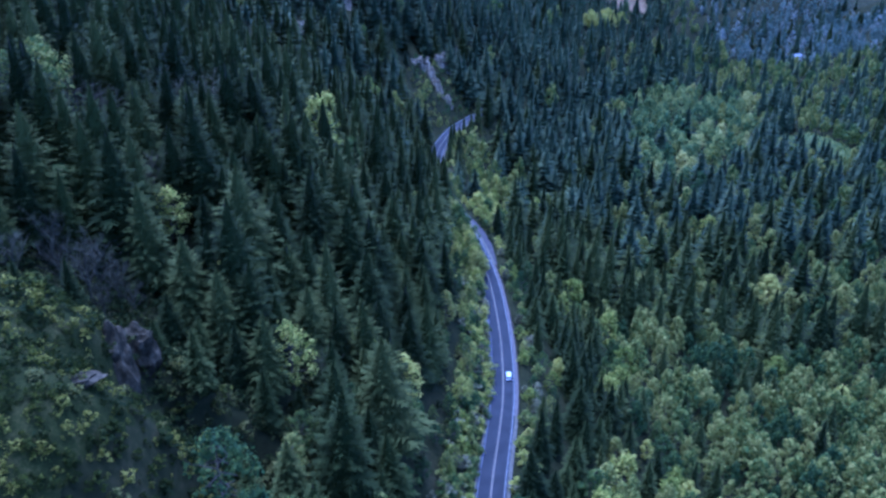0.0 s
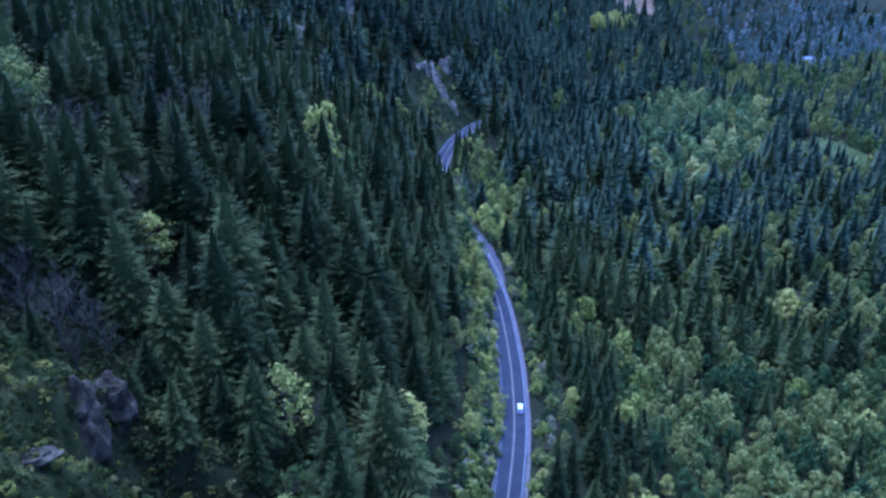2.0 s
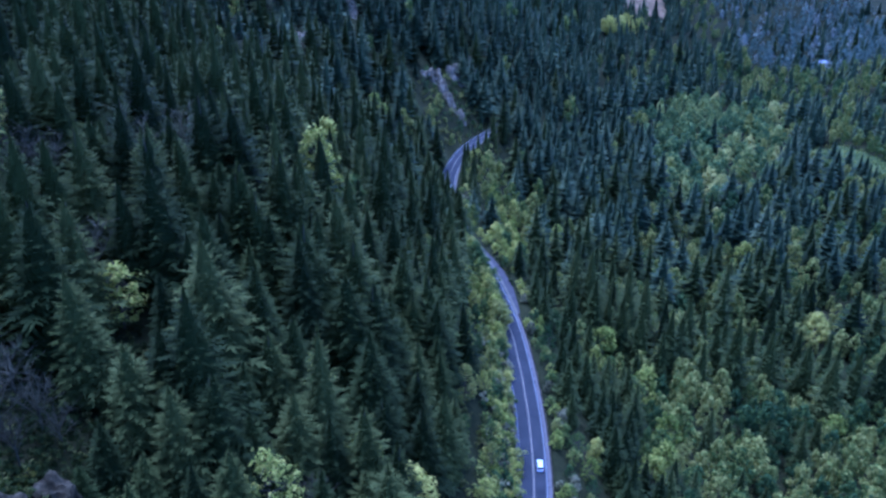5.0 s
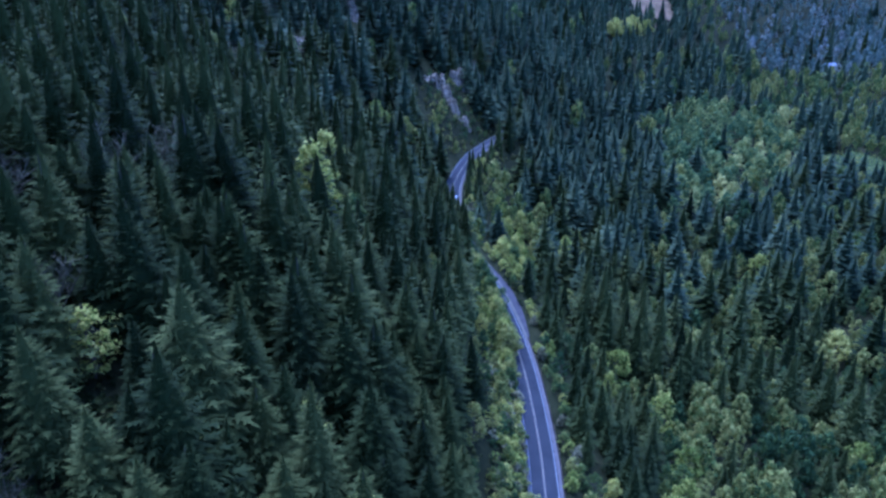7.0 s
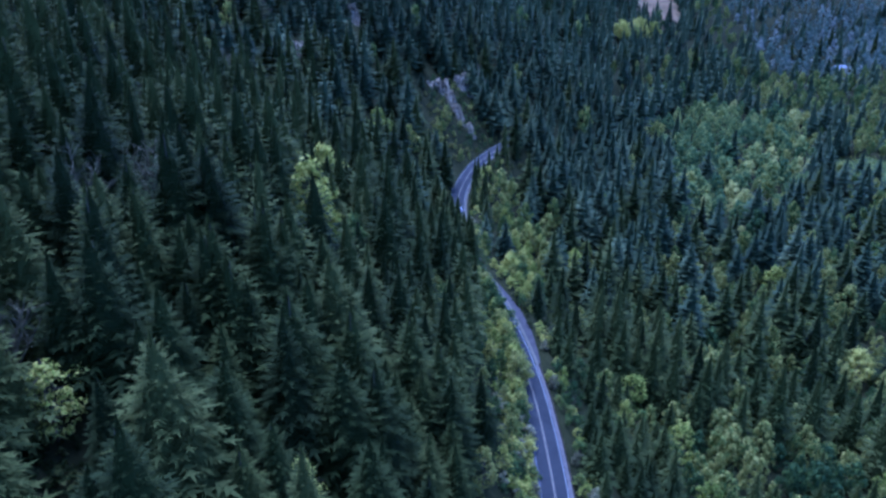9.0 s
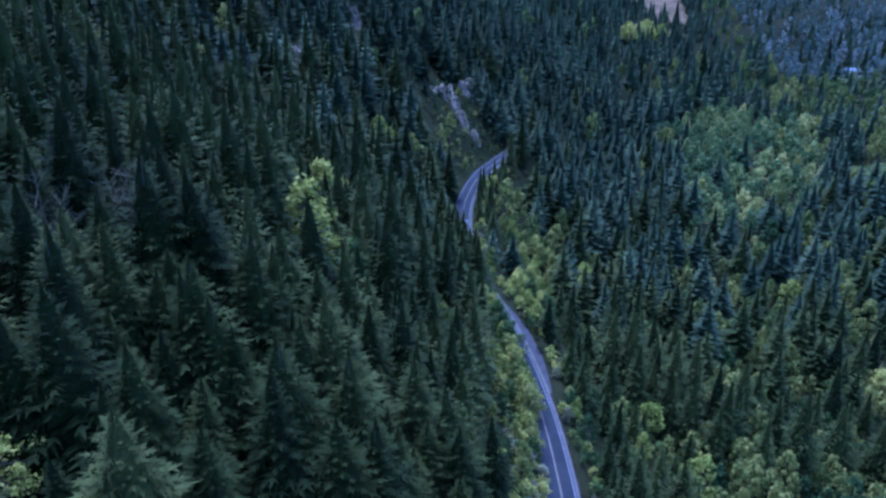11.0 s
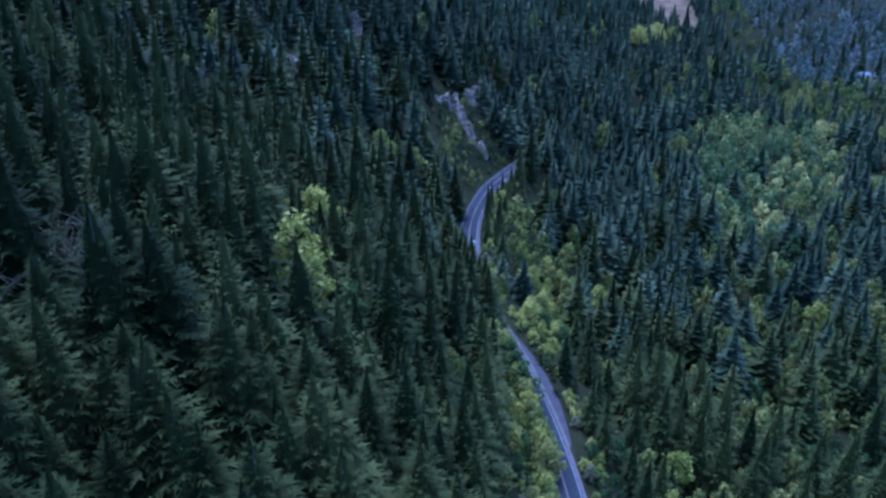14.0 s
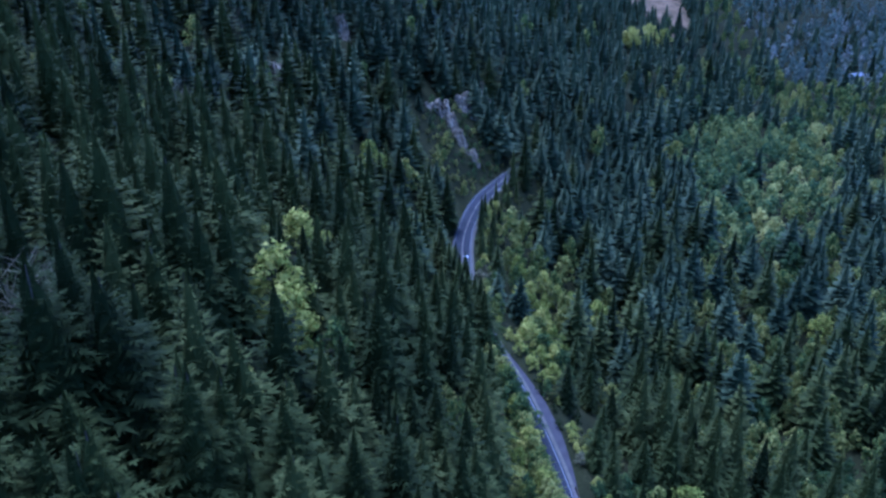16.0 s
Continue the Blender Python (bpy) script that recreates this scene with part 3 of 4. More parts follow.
# leafy trees that lean out from the bank over the near lane
for k in range(25):
    i = int(np.argmin(np.abs(FINE[:, 1] - (284 + 4.0 * k))))
    px, py = FINE[i] - SIDE[i] * ((6.4 if k < 5 else 4.9) + rng.uniform(-0.3, 0.6))
    leafy(px, py, rng.uniform(7.5, 10.0) if k < 5 else rng.uniform(12.5, 16.0), k % 4 == 3, 1.15, "light green leafy tree on the bank above the road")
for k in range(16):
    i = int(np.argmin(np.abs(FINE[:, 1] - (478 + 7.5 * k))))
    px, py = FINE[i] + SIDE[i] * (8.8 + 5.0 * (k % 2) + rng.uniform(-0.8, 0.8))
    conifer(px, py, rng.uniform(13, 20) if k < 8 else (rng.uniform(10, 14) if k < 14 else rng.uniform(20, 26)), 1.1)


for k in range(34):
    if k < 16:
        px, py = 16 + 4.3 * k + rng.uniform(-2.5, 2.5), 482 + 0.5 * k + rng.uniform(-9, 9)
    else:
        px, py = 24 + rng.uniform(-4, 10), 396 + 4.4 * (k - 16) + rng.uniform(-2, 2)
    leafy(px, py, rng.uniform(11, 16), rng.random() < 0.7, rng.uniform(0.85, 1.1), "broadleaf tree in yellow-green spring leaf below the bend")


TAKEN += [(-66, 172, 8.0), (-62, 160, 5.5), (-67, 178, 6.0), (-80, 154, 7.0), (-86, 148, 6.0), (-46, 285, 10.0), (-46, 470, 10.0), (-27, 200, 7.0)]


def nearest_ok(x, y, gap):
    for tx, ty, r in TAKEN:
        if (x - tx) ** 2 + (y - ty) ** 2 < max(gap, r) ** 2:
            return False
    return True


class Scatter:
    """Keeps scattered places apart, by a coarse grid."""
    def __init__(self, cell):
        self.cell, self.grid = cell, {}

    def add(self, x, y, gap):
        i, j = int(x // self.cell), int(y // self.cell)
        for a in range(i - 1, i + 2):
            for b in range(j - 1, j + 2):
                for px, py in self.grid.get((a, b), ()):
                    if (px - x) ** 2 + (py - y) ** 2 < gap * gap:
                        return False
        self.grid.setdefault((i, j), []).append((x, y))
        return True


GROVE = [(156, 585), (166, 684), (180, 800), (300, 935), (385, 930), (352, 830), (288, 692), (200, 600)]


def in_outline(x, y, corners):
    x, y = np.asarray(x, float), np.asarray(y, float)
    inside = np.zeros(x.shape, bool)
    for (ax, ay), (bx, by) in zip(corners, corners[1:] + corners[:1]):
        crosses = (ay > y) != (by > y)
        inside ^= crosses & (x < (bx - ax) * (y - ay) / (by - ay) + ax)
    return inside


def leafy_share(x, y, d):
    """How much of the wood is broadleaf, by place."""
    s = np.where(d > 0, 0.04, 0.30)
    s = np.where((d > 0) & (y < 165), np.where(x > -36, 0.6, 0.15), s)
    s = np.where((d > 0) & (d < 21) & (y < 345), 1.0, s)
    s = np.where((d > 0) & (d < 30) & (y > 450) & (y < 600), 0.5, s)
    s = np.where((d < 0) & (y < 330) & (x > 58 + 0.2 * (y - 250)), 0.88, s)
    s = np.where((d < 0) & (y >= 330) & (y < 460) & (x > 74), 0.76, s)
    s = np.where((d < 0) & (y > 445) & (x < 150) & (d > -110), 0.10, s)
    s = np.where((d < -8) & (d > -36) & (y > 370) & (y < 470), 0.7, s)
    s = np.where((d < -8) & (d > -85) & (y > 468) & (y < 520), 0.85, s)
    s = np.where((d < -10) & (x > 26) & (x < 70) & (y > 200) & (y < 420), 0.28, s)
    s = np.where((d < -48) & (y > 460) & (y < 640) & (x > 125), 0.55, s)
    s = np.where(in_outline(x + 9 * waves(x, y, 45, 31), y + 12 * waves(x, y, 50, 32), GROVE), 0.97, s)
    s = np.where((x > 300) & (d < -200), 0.6, s)
    s = np.where((x > 330) & (y > 950), 0.85, s)
    return s


# ---- the wood: nearest trees singly, the rest as stuff ----
places = Scatter(18.0)
for tx, ty, r in TAKEN:
    places.add(tx, ty, 0)
N = 90000
cy = 60 + 1590 * rng.random(N) ** 1.6
cx = 14 + rng.uniform(-1, 1, N) * (0.54 * cy + 46)
cd = from_road(cx, cy)
share = leafy_share(cx, cy, cd)
shade = rng.random(N)
picks = {"conifer": [], "leafy": []}
for x, y, d, s, q in zip(cx, cy, cd, share, shade):
    if (-8.0 < d < 8.5 and y < 625) or d > 330 or (-12.5 < d < 0 and 195 < y < 312) or (-12.5 < d < 0 and 312 <= y < 398):
        continue
    if ((x + 62) / 24) ** 2 + ((y - 104) / 34) ** 2 < 1 or ((x + 50) / 7) ** 2 + ((y - 122) / 8) ** 2 < 1:
        continue
    if ((x - 262) / 44) ** 2 + ((y - 1230) / 112) ** 2 < 1 or ((x - 388) / 40) ** 2 + ((y - 770) / 62) ** 2 < 1:
        continue
    if ((x - 3) / 13) ** 2 + ((y - 588) / 32) ** 2 < 1 or ((x + 8) / 19) ** 2 + ((y - 612) / 22) ** 2 < 1 or ((x + 74) / 8) ** 2 + ((y - 602) / 22) ** 2 < 1 or ((x + 93) / 8) ** 2 + ((y - 510) / 18) ** 2 < 1:
        continue
    if ((x - 536) / 22) ** 2 + ((y - 1180) / 26) ** 2 < 1:
        continue
    in_grove = bool(in_outline(x, y, GROVE))
    gap = 10.6 if in_grove else (7.4 if d > 14 else 6.4) if y < 395 and d > 0 else ((7.4 if x > 48 else 8.2) if y < 330 else (8.4 if y < 460 and x > 60 else 10.4 if y < 700 else (10.8 if y < 950 else 12.0)))
    gap *= rng.uniform(0.76, 1.22)
    if not places.add(x, y, gap) or (y < 480 and not nearest_ok(x, y, 4.0)):
        continue
    picks["leafy" if q < s else "conifer"].append((x, y, d))


def tall(kind, x, y, d, r):
    if kind == "scrub":
        return r.uniform(2.0, 4.2)
    if kind == "low":
        return r.uniform(1.0, 3.4) * (0.5 + 0.6 * r.random())
    if d > 0 and 530 < y < 610 and -30 < x < 30:
        return r.uniform(7, 12)
    if -32 < d < 0 and 535 < y < 592:
        return r.uniform(9, 15)
    if kind == "conifer" and y < 150 and x < -28:
        return r.uniform(9, 17)
    if kind == "conifer":
        return r.uniform(17, 35) if d > 20 else (r.uniform(27, 42) if d < -40 and y > 330 else (r.uniform(19, 31) if y > 395 else r.uniform(13, 23)))
    return r.uniform(11, 19) * (0.6 if -22 < d < 20 else 1.0) * (r.uniform(0.65, 1.45) if y > 480 else r.uniform(0.8, 1.15))


rest = {"conifer": [], "leafy": []}
for kind, limit in (("conifer", 255), ("leafy", 215)):
    own = sorted(picks[kind], key=lambda p: math.hypot(p[0] + 10, (p[1] - 200) * 0.85))
    for x, y, d in own[:limit]:
        h = tall(kind, x, y, d, rng)
        if kind == "conifer":
            conifer(x, y, h, rng.uniform(1.15, 1.95))
        else:
            leafy(x, y, h, float(waves(x, y, 70, 21)) + rng.normal(0, 0.3) > 0.35, rng.uniform(0.8, 1.15))
    rest[kind] = own[limit:]


def hue(x, y):
    """One tree's place in its colour range: neighbours are alike, the far grove is in paler young leaf."""
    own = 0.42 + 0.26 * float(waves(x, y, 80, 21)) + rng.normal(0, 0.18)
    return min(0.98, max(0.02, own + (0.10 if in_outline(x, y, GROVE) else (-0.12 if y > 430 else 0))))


def wood(name, rows, shapes, mat, label, kind):
    """Many trees as one mesh."""
    if not rows:
        return
    V, T, tone, count = [], [], [], 0
    z = land([p[0] for p in rows], [p[1] for p in rows])
    for (x, y, d), foot in zip(rows, z):
        sv, st = shapes[rng.integers(len(shapes))][:2]
        h, a, w = tall(kind, x, y, d, rng), rng.uniform(0, 6.283), (rng.uniform(1.2, 1.8) if kind != "conifer" or y < 400 and x < 0 else rng.uniform(1.3, 1.75) * (1.12 if y > 600 else 1.0)) * ((0.66 if in_outline(x, y, GROVE) else 0.54) if kind == "leafy" else 1.0)
        c, s = math.cos(a) * h * w, math.sin(a) * h * w
        V.append(np.c_[x + sv[:, 0] * c - sv[:, 1] * s, y + sv[:, 0] * s + sv[:, 1] * c, foot - 0.3 + sv[:, 2] * h])
        T.append(st + count)
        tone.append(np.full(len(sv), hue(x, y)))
        count += len(sv)
    return tagged(mesh_object(name, np.concatenate(V), np.concatenate(T), mat, tone=np.concatenate(tone)), label, "forest", kind="stuff")


def split(rows, a, b):
    return [p for p in rows if a <= p[1] < b]


uphill = [p for p in rest["conifer"] if p[1] < 400]
rest["conifer"] = [p for p in rest["conifer"] if p[1] >= 400]
wood("conifer_wood", uphill, FULL_CONIFERS, NEEDLES, "dense dark green conifer wood high on the steep mountainside", "conifer")
# the farther off, the more conifers take the needles with haze painted in
hazed = [p for p in rest["conifer"] if p[1] > 400 and rng.random() < 0.9 * min(1.0, (p[1] - 380) / 240)]
chosen = set(hazed)
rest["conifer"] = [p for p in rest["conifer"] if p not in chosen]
wood("fir_wood", split(hazed, 0, 760), MID_CONIFERS, HAZED_NEEDLES, "conifer wood on the mountain flank, haze painted in as blue-green", "conifer")
wood("fir_wood", split(hazed, 760, 2000), FAR_CONIFERS, HAZED_NEEDLES, "distant conifer wood on the mountain flank, haze painted in as blue-green", "conifer")
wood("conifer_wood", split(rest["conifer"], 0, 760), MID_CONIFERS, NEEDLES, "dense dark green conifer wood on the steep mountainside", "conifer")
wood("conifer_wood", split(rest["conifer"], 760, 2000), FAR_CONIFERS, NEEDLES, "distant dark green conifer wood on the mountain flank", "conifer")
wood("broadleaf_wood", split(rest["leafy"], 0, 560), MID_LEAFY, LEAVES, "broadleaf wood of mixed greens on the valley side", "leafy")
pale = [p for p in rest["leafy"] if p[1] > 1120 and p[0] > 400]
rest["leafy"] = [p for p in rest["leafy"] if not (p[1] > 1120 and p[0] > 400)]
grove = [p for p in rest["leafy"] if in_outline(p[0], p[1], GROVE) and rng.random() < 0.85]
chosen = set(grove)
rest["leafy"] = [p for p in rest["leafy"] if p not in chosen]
wood("broadleaf_grove", grove, MID_LEAFY, GROVE_LEAVES, "far grove of broadleaf trees in yellow-green young leaf, paled by painted haze", "leafy")
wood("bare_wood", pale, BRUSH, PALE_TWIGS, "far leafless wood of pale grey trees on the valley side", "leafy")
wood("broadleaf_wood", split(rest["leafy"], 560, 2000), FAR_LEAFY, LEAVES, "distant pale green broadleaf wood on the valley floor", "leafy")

# ---- bushes along the road ----
spots, planted = Scatter(4.0), 0
for k in range(4000):
    i = rng.integers(len(FINE))
    left = rng.random() < 0.85
    off = rng.uniform(-11.5, -4.6) if left else rng.uniform(7.0, 12.5)
    x, y = FINE[i] + SIDE[i] * off
    if not 112 < y < (345 if left else 570) or (0 < off < 9.6 and 308 < y < 400) or planted > 290 or not spots.add(x, y, 2.4):
        continue
    planted += 1
    bush(x, y, rng.uniform(2.6, 5.0) if off > -8 else rng.uniform(3.0, 6.0), ("leaves", "leaves", "yellow_leaves", "grey_twigs")[rng.choice(4, p=(0.2, 0.2, 0.38, 0.22))])


def low_growth(name, tries, x0, x1, y0, y1, inside, gap, mat, label, kind="scrub"):
    """Scrub over a stretch of the plan, as one mesh."""
    spread, found = Scatter(gap + 1), []
    px, py = rng.uniform(x0, x1, tries), rng.uniform(y0, y1, tries)
    pd = from_road(px, py)
    for x, y, d in zip(px, py, pd):
        if inside(x, y, d) and spread.add(x, y, gap):
            found.append((x, y, d))
    return wood(name, found, BRUSH, mat, label, kind)


low_growth("undergrowth", 9000, -150, 40, 60, 340, lambda x, y, d: 9 < d < 145, 4.8, SHADED_SCRUB, "undergrowth of shrubs below the hillside trees, shade put into its dark leaf colour")
low_growth("thicket", 5000, -98, -52, 128, 182, lambda x, y, d: (x > -74 or y < 166) and d > 9, 2.3, SHADED_SCRUB, "tangled thicket behind the rocky spur, shade put into its dark leaf colour")
low_growth("thicket", 5200, -58, -14, 104, 168, lambda x, y, d: d > 12 and y > 104 - 0.5 * (x + 40), 2.3, SHADED_SCRUB, "tangled thicket of shrubs on the lower slope, shade put into its dark leaf colour")
low_growth("undergrowth", 6000, 25, 200, 110, 340, lambda x, y, d: -150 < d < -9, 6.5, SHADED_SCRUB, "undergrowth of shrubs below the valley trees")
low_growth("undergrowth", 7000, -60, 90, 340, 640, lambda x, y, d: 8.5 < d < 45 or -60 < d < -8.2, 5.6, SHADED_SCRUB, "undergrowth of shrubs on both sides of the bend")
for mat, label, gap in ((GREY_TWIGS, "grey leafless scrub on the bank above the road", 3.4), (YELLOW_LEAVES, "yellow-green scrub on the bank above the road", 3.6), (LEAVES, "green scrub on the bank above the road", 3.0)):
    low_growth("bank_scrub", 1500, -14, 20, 110, 352, lambda x, y, d: 5.2 < d < 15, gap, mat, label)
low_growth("spur_scrub", 14000, -92, -30, 58, 148, lambda x, y, d: ((x + 62) / 28) ** 2 + ((y - 106) / 38) ** 2 < 1, 1.35, MOSS_SCRUB, "low mossy green scrub over the rocky spur", "low")
low_growth("scrub", 900, -30, 24, 560, 640, lambda x, y, d: d > 8 and ((x + 2) / 22) ** 2 + ((y - 600) / 42) ** 2 < 1, 3.6, LEAVES, "green scrub round the pale crags")

# ---- rocks ----
def rock(x, y, z, sx, sy, sz, seed, label, turn=0.0, mat=None):
    """A weathered crag: a round form cut into flat faces and ledges."""
    bm = bmesh.new()
    bmesh.ops.create_icosphere(bm, subdivisions=4, radius=1.0)
    off = Vector((seed * 7.3, seed * 3.1, seed * 1.7))
    for v in bm.verts:
        p = v.co.copy()
        cell = noise.voronoi(p * 1.6 + off)[0][0]
        ledge = 0.10 * math.sin(p.z * 9 + 2 * noise.noise(p * 2 + off))
        v.co = p * (0.72 + 0.38 * cell + 0.22 * noise.noise(p * 2.5 + off) + 0.06 * noise.noise(p * 9 + off)) + Vector((p.x, p.y, 0)) * ledge
        v.co.x, v.co.y, v.co.z = v.co.x * sx, v.co.y * sy, v.co.z * sz
    me = bpy.data.meshes.new("crag")
    bm.to_mesh(me)
    bm.free()
    me.materials.append(mat or (PALE_ROCK if label.startswith("pale") else ROCK))
    ob = new("crag", me)
    ob.matrix_world = pose(x, y, z, 0, 0, turn)
    return tagged(ob, label, "rock", "crags")


def ground_at(x, y):
    return float(land(x, y)[0])


PALE = "pale grey weathered crag showing between the trees"
rock(-62.6, 124.5, 64.0, 4.4, 6.2, 13.0, 1, "dark grey rock face with a sheer edge on the mossy spur", 15, ROCK)
rock(-62, 135.5, 62, 4.0, 4.0, 9, 2, "dark grey crag behind the mossy spur", 60, ROCK)
rock(-56, 99.5, ground_at(-56, 99.5) + 0.1, 3.6, 2.2, 1.1, 3, "pale lichen-covered rock ledge on the spur", 30, ROCK)
rock(-40, 94, ground_at(-40, 94) + 0.4, 2.4, 4.4, 1.6, 5, "long grey rock rib on the slope", 140, ROCK)


def cliff(x, y, z, wide, high, turn, seed, label):
    """A steep slab of bare rock with ribs and gullies, uneven along its top and sides."""
    nx, nz = 22, 30
    front, back = [], []
    for j in range(nz + 1):
        for i in range(nx + 1):
            a, t = i / nx * 2 - 1, j / nz
            p = Vector((a * 3 + seed, t * 5, seed * 2.3))
            ragged = 1 + 0.35 * noise.noise(Vector((t * 4, seed, 1 + (a > 0))))
            px = a * wide / 2 * ragged * (1 - 0.35 * t)
            pz = t * high * (0.8 + 0.25 * noise.noise(Vector((a * 2.2, seed, 5))))
            rib = 1.5 * noise.noise(Vector((a * 5 + seed, t * 1.5, 2))) + 0.6 * noise.noise(p * 3) + 0.8 * (noise.voronoi(p * 1.2)[0][0])
            bow = -2.0 * (1 - a * a)
            front.append((px, bow + rib * (0.3 + wide / 14) + 0.45 * pz, pz))
            back.append((px, 4.5 + 0.45 * pz, pz - 2.0))
    n, w = len(front), nx + 1
    F = []
    for j in range(nz):
        for i in range(nx):
            q = j * w + i
            F.append((q, q + 1, q + w + 1, q + w))
            F.append((n + q, n + q + w, n + q + w + 1, n + q + 1))
    for i in range(nx):
        F.append((nz * w + i, nz * w + i + 1, n + nz * w + i + 1, n + nz * w + i))
        F.append((i, n + i, n + i + 1, i + 1))
    for j in range(nz):
        F.append((j * w, j * w + w, n + j * w + w, n + j * w))
        F.append((j * w + nx, n + j * w + nx, n + j * w + w + nx, j * w + w + nx))
    ob = mesh_object("crag", front + back, F, PALE_ROCK)
    ob.matrix_world = pose(x, y, z, 0, 0, turn)
    return tagged(ob, label, "rock", "crags")


for x, y, wide, high, turn, seed, label in (
        (-75, 616, 12, 19, 15, 1, PALE), (-94, 522, 15, 13, 20, 7, "reddish grey crag showing between the trees"), (-138, 520, 9, 12, 20, 8, PALE),
        (-17, 606, 20, 13, 18, 3, PALE), (2, 630, 18, 19, 22, 4, PALE), (14, 668, 14, 18, 30, 9, PALE),
        (-7, 602, 8, 16, 25, 2, "pale rock cut above the bend of the road"), (-2, 593, 8, 16, 28, 5, "pale rock cut above the bend of the road"),
        (5, 590, 8, 13, 30, 6, "pale rock cut above the bend of the road")):
    cliff(x, y, ground_at(x, y) - 2.5, wide, high, turn, seed, label)


# ---- open ground among the trees ----
def clearing(name, cx, cy, rx, ry, mat, label, category, lift=1.2):
    """A sheet that follows the land, with an uneven edge."""
    n, m = 14, 48
    V, T = [(cx, cy)], []
    for q in range(1, n + 1):
        for k in range(m):
            a = 6.283 * k / m
            r = q / n * (1 + 0.12 * math.sin(3 * a + 1) + 0.08 * math.sin(7 * a))
            V.append((cx + rx * r * math.cos(a), cy + ry * r * math.sin(a)))
    for k in range(m):
        T.append((0, 1 + k, 1 + (k + 1) % m))
        for q in range(n - 1):
            i, j = 1 + q * m + k, 1 + q * m + (k + 1) % m
            T.extend(((i, i + m, j + m), (i, j + m, j)))
    V = np.array(V)
    z = land(V[:, 0], V[:, 1]) + lift
    edge = np.hypot((V[:, 0] - cx) / rx, (V[:, 1] - cy) / ry)
    z -= 3.0 * np.clip(edge - 0.85, 0, 1)
    return tagged(mesh_object(name, np.c_[V, z], np.array(T), mat, smooth=True), label, category, kind="structure")


clearing("bare_slope", 262, 1230, 48, 120, DRY_SLOPE, "bare pinkish-brown slope of dry earth and scrub", "slope")
clearing("mossy_ground", -68, 102, 19, 32, MOSS, "mossy earth and stones over the rocky spur", "ground", 0.3)
clearing("meadow", 388, 770, 38, 60, GRASS, "pale green grassy clearing between the woods", "meadow")
for k in range(16):
    leafy(178 + 4.0 * k + rng.uniform(-3, 3), 980 + 5.0 * k + rng.uniform(-10, 10), rng.uniform(16, 22), True, 1.3, "pale yellow-green broadleaf tree at the foot of the bare slope")
meadow_spots = Scatter(6.0)
rows = []
for k in range(2500):
    x, y = 388 + rng.uniform(-40, 40), 770 + rng.uniform(-62, 62)
    if ((x - 388) / 38) ** 2 + ((y - 770) / 60) ** 2 < 1 and meadow_spots.add(x, y, 3.4):
        rows.append((x, y, -5.0))
wood("scrub", rows, BRUSH, LEAVES, "low pale green scrub in the clearing", "scrub")


# ---- vehicles ----
def box(bm, x0, x1, y0, y1, z0, z1, inset=0.0):
    """A box whose top is drawn in, with softened edges."""
    v = [bm.verts.new(p) for p in ((x0, y0, z0), (x1, y0, z0), (x1, y1, z0), (x0, y1, z0), (x0 + inset, y0 + inset, z1), (x1 - inset, y0 + inset, z1), (x1 - inset, y1 - inset, z1), (x0 + inset, y1 - inset, z1))]
    for q in ((3, 2, 1, 0), (4, 5, 6, 7), (0, 1, 5, 4), (1, 2, 6, 5), (2, 3, 7, 6), (3, 0, 4, 7)):
        bm.faces.new([v[i] for i in q])
    return bm


def softened(bm, width, steps=2):
    bmesh.ops.bevel(bm, geom=list(bm.edges), offset=width, segments=steps, affect="EDGES")
    return bm


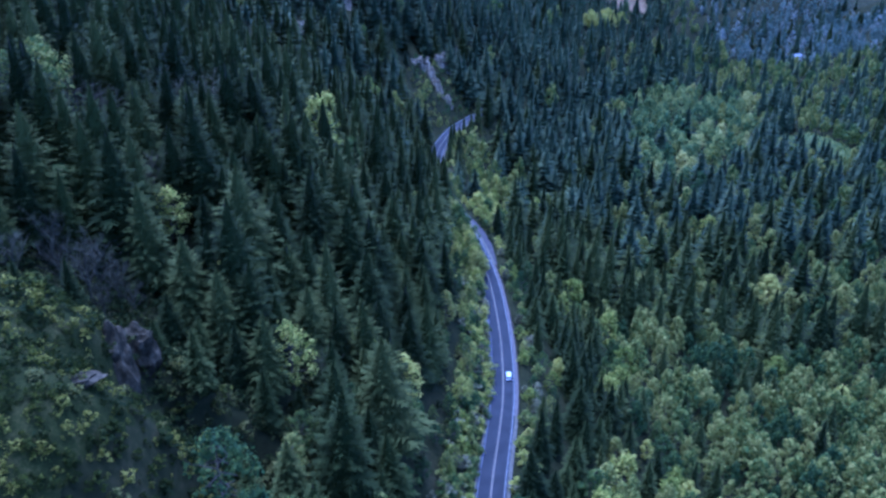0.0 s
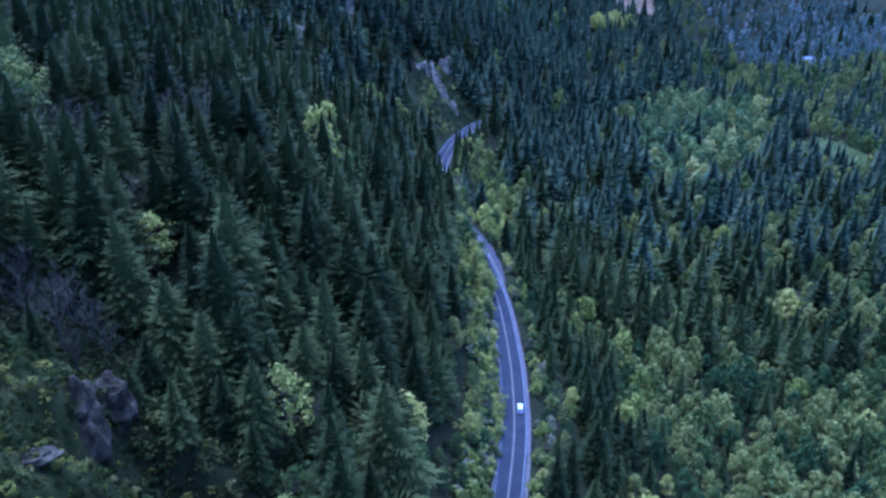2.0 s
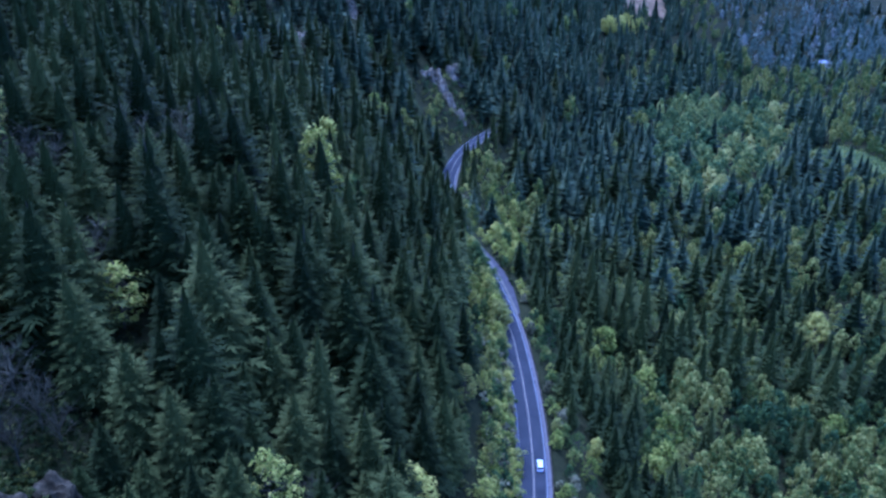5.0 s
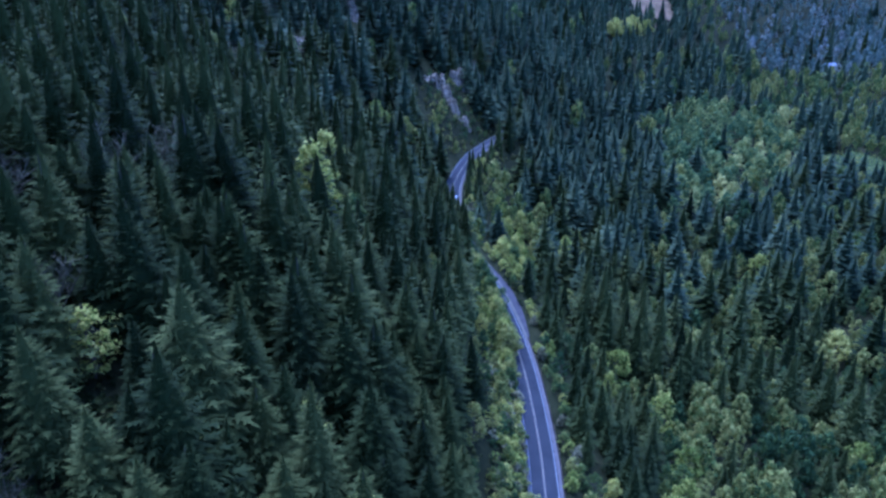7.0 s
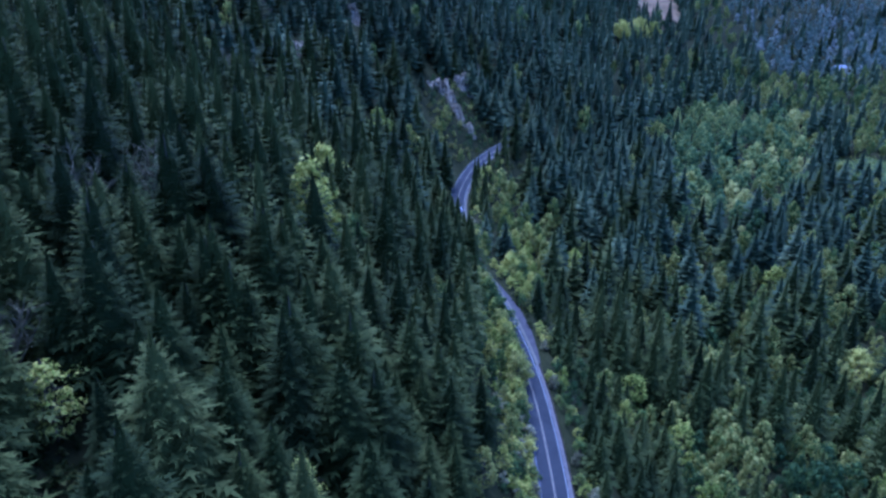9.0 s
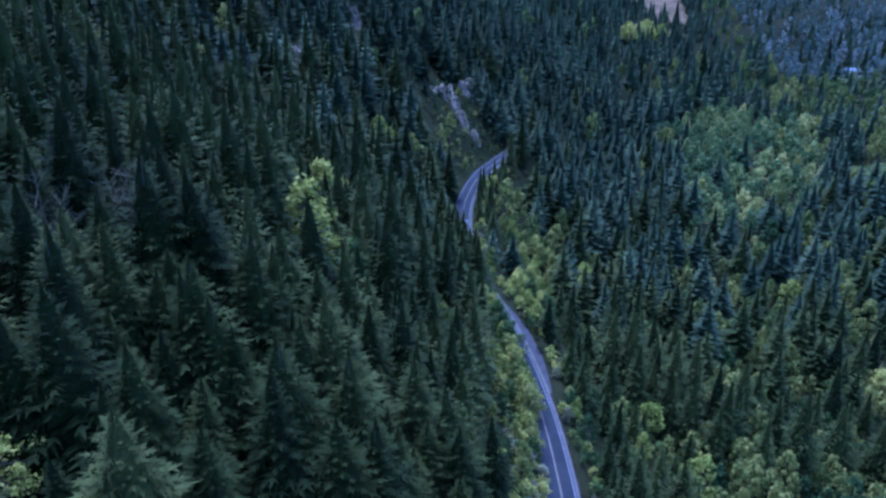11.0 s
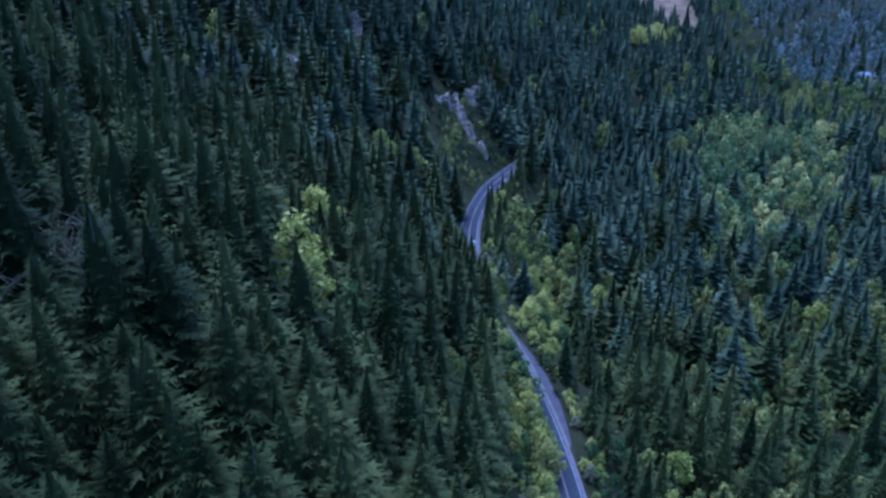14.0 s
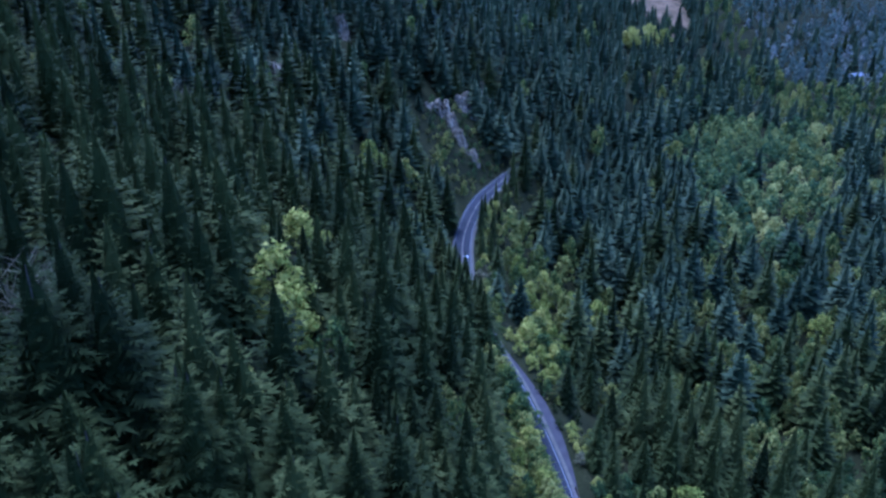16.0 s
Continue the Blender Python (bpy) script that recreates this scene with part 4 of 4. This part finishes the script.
def car(x, y, heading, label):
    ob = tagged(new("car"), label, "car", "cars on the road")
    ob.matrix_world = pose(x, y, 0.0, 0, 0, heading)
    body = part("body", softened(box(bmesh.new(), -0.92, 0.92, -2.3, 2.3, 0.32, 0.92, 0.05), 0.10), CAR_WHITE, ob)
    part("bonnet", softened(box(bmesh.new(), -0.80, 0.80, 0.95, 2.15, 0.90, 1.0, 0.06), 0.03), CAR_WHITE, ob)
    part("cabin", softened(box(bmesh.new(), -0.82, 0.82, -2.1, 0.95, 0.88, 1.50, 0.17), 0.04), CAR_GLASS, ob, "dark tinted glass")
    part("roof", softened(box(bmesh.new(), -0.66, 0.66, -1.85, 0.55, 1.48, 1.58, 0.05), 0.03), CAR_WHITE, ob)
    for sx in (-1, 1):
        part("headlight", softened(box(bmesh.new(), sx * 0.68 - 0.14, sx * 0.68 + 0.14, 2.22, 2.32, 0.66, 0.80), 0.02), CAR_GLASS, ob)
        part("tail_light", softened(box(bmesh.new(), sx * 0.72 - 0.12, sx * 0.72 + 0.12, -2.33, -2.22, 0.66, 0.86), 0.02), RED_LAMP, ob, "red tail light")
        for sy in (-1.4, 1.4):
            tyre = mesh_object("wheel", *rods([((sx * 0.74, sy, 0.33), (sx * 0.94, sy, 0.33), 0.33, 0.33)], 14), RUBBER, ob)
            mesh_object("rim", *rods([((sx * 0.93, sy, 0.33), (sx * 0.955, sy, 0.33), 0.20, 0.02)], 10), ROOF_METAL, tyre)
    return ob


def on_road(y, off):
    i = int(np.argmin(np.abs(FINE[:, 1] - y)))
    p, a = FINE[i] + SIDE[i] * off, along[i]
    return p[0], p[1], math.degrees(math.atan2(-a[0], a[1]))


x, y, turn = on_road(226, 1.95)
car(x, y, turn, "white estate car driving on the asphalt road")
x, y, turn = on_road(472, 1.95)
car(x, y, turn, "white car in the bend of the road")
x, y, turn = on_road(455, -1.95)
car(x, y, turn + 180, "white oncoming car in the bend of the road")


# ---- far house ----
def house(x, y, turn):
    ob = tagged(new("house"), "low far house with a pale metal roof among trees", "house")
    z = ground_at(x, y)
    ob.matrix_world = pose(x, y, z, 0, 0, turn)
    part("wall", box(bmesh.new(), -9, 9, -4.5, 4.5, -2, 4.0), HOUSE_WALL, ob)
    bm = bmesh.new()
    rows = [[bm.verts.new((sx * 9.8, yy, zz)) for yy, zz in ((-5.3, 3.9), (0, 7.0), (5.3, 3.9), (5.3, 4.1), (0, 7.25), (-5.3, 4.1))] for sx in (-1, 1)]
    for k in range(6):
        bm.faces.new((rows[0][k], rows[1][k], rows[1][(k + 1) % 6], rows[0][(k + 1) % 6]))
    for r in rows:
        bm.faces.new(r)
    part("roof", bm, ROOF_METAL, ob, "pale grey gable roof")
    for k in range(4):
        w = part("window", softened(box(bmesh.new(), -7.2 + 4 * k, -5.6 + 4 * k, -4.58, -4.48, 1.2, 2.7), 0.02), CAR_GLASS, ob)
    return ob


house(540, 1194, 20)
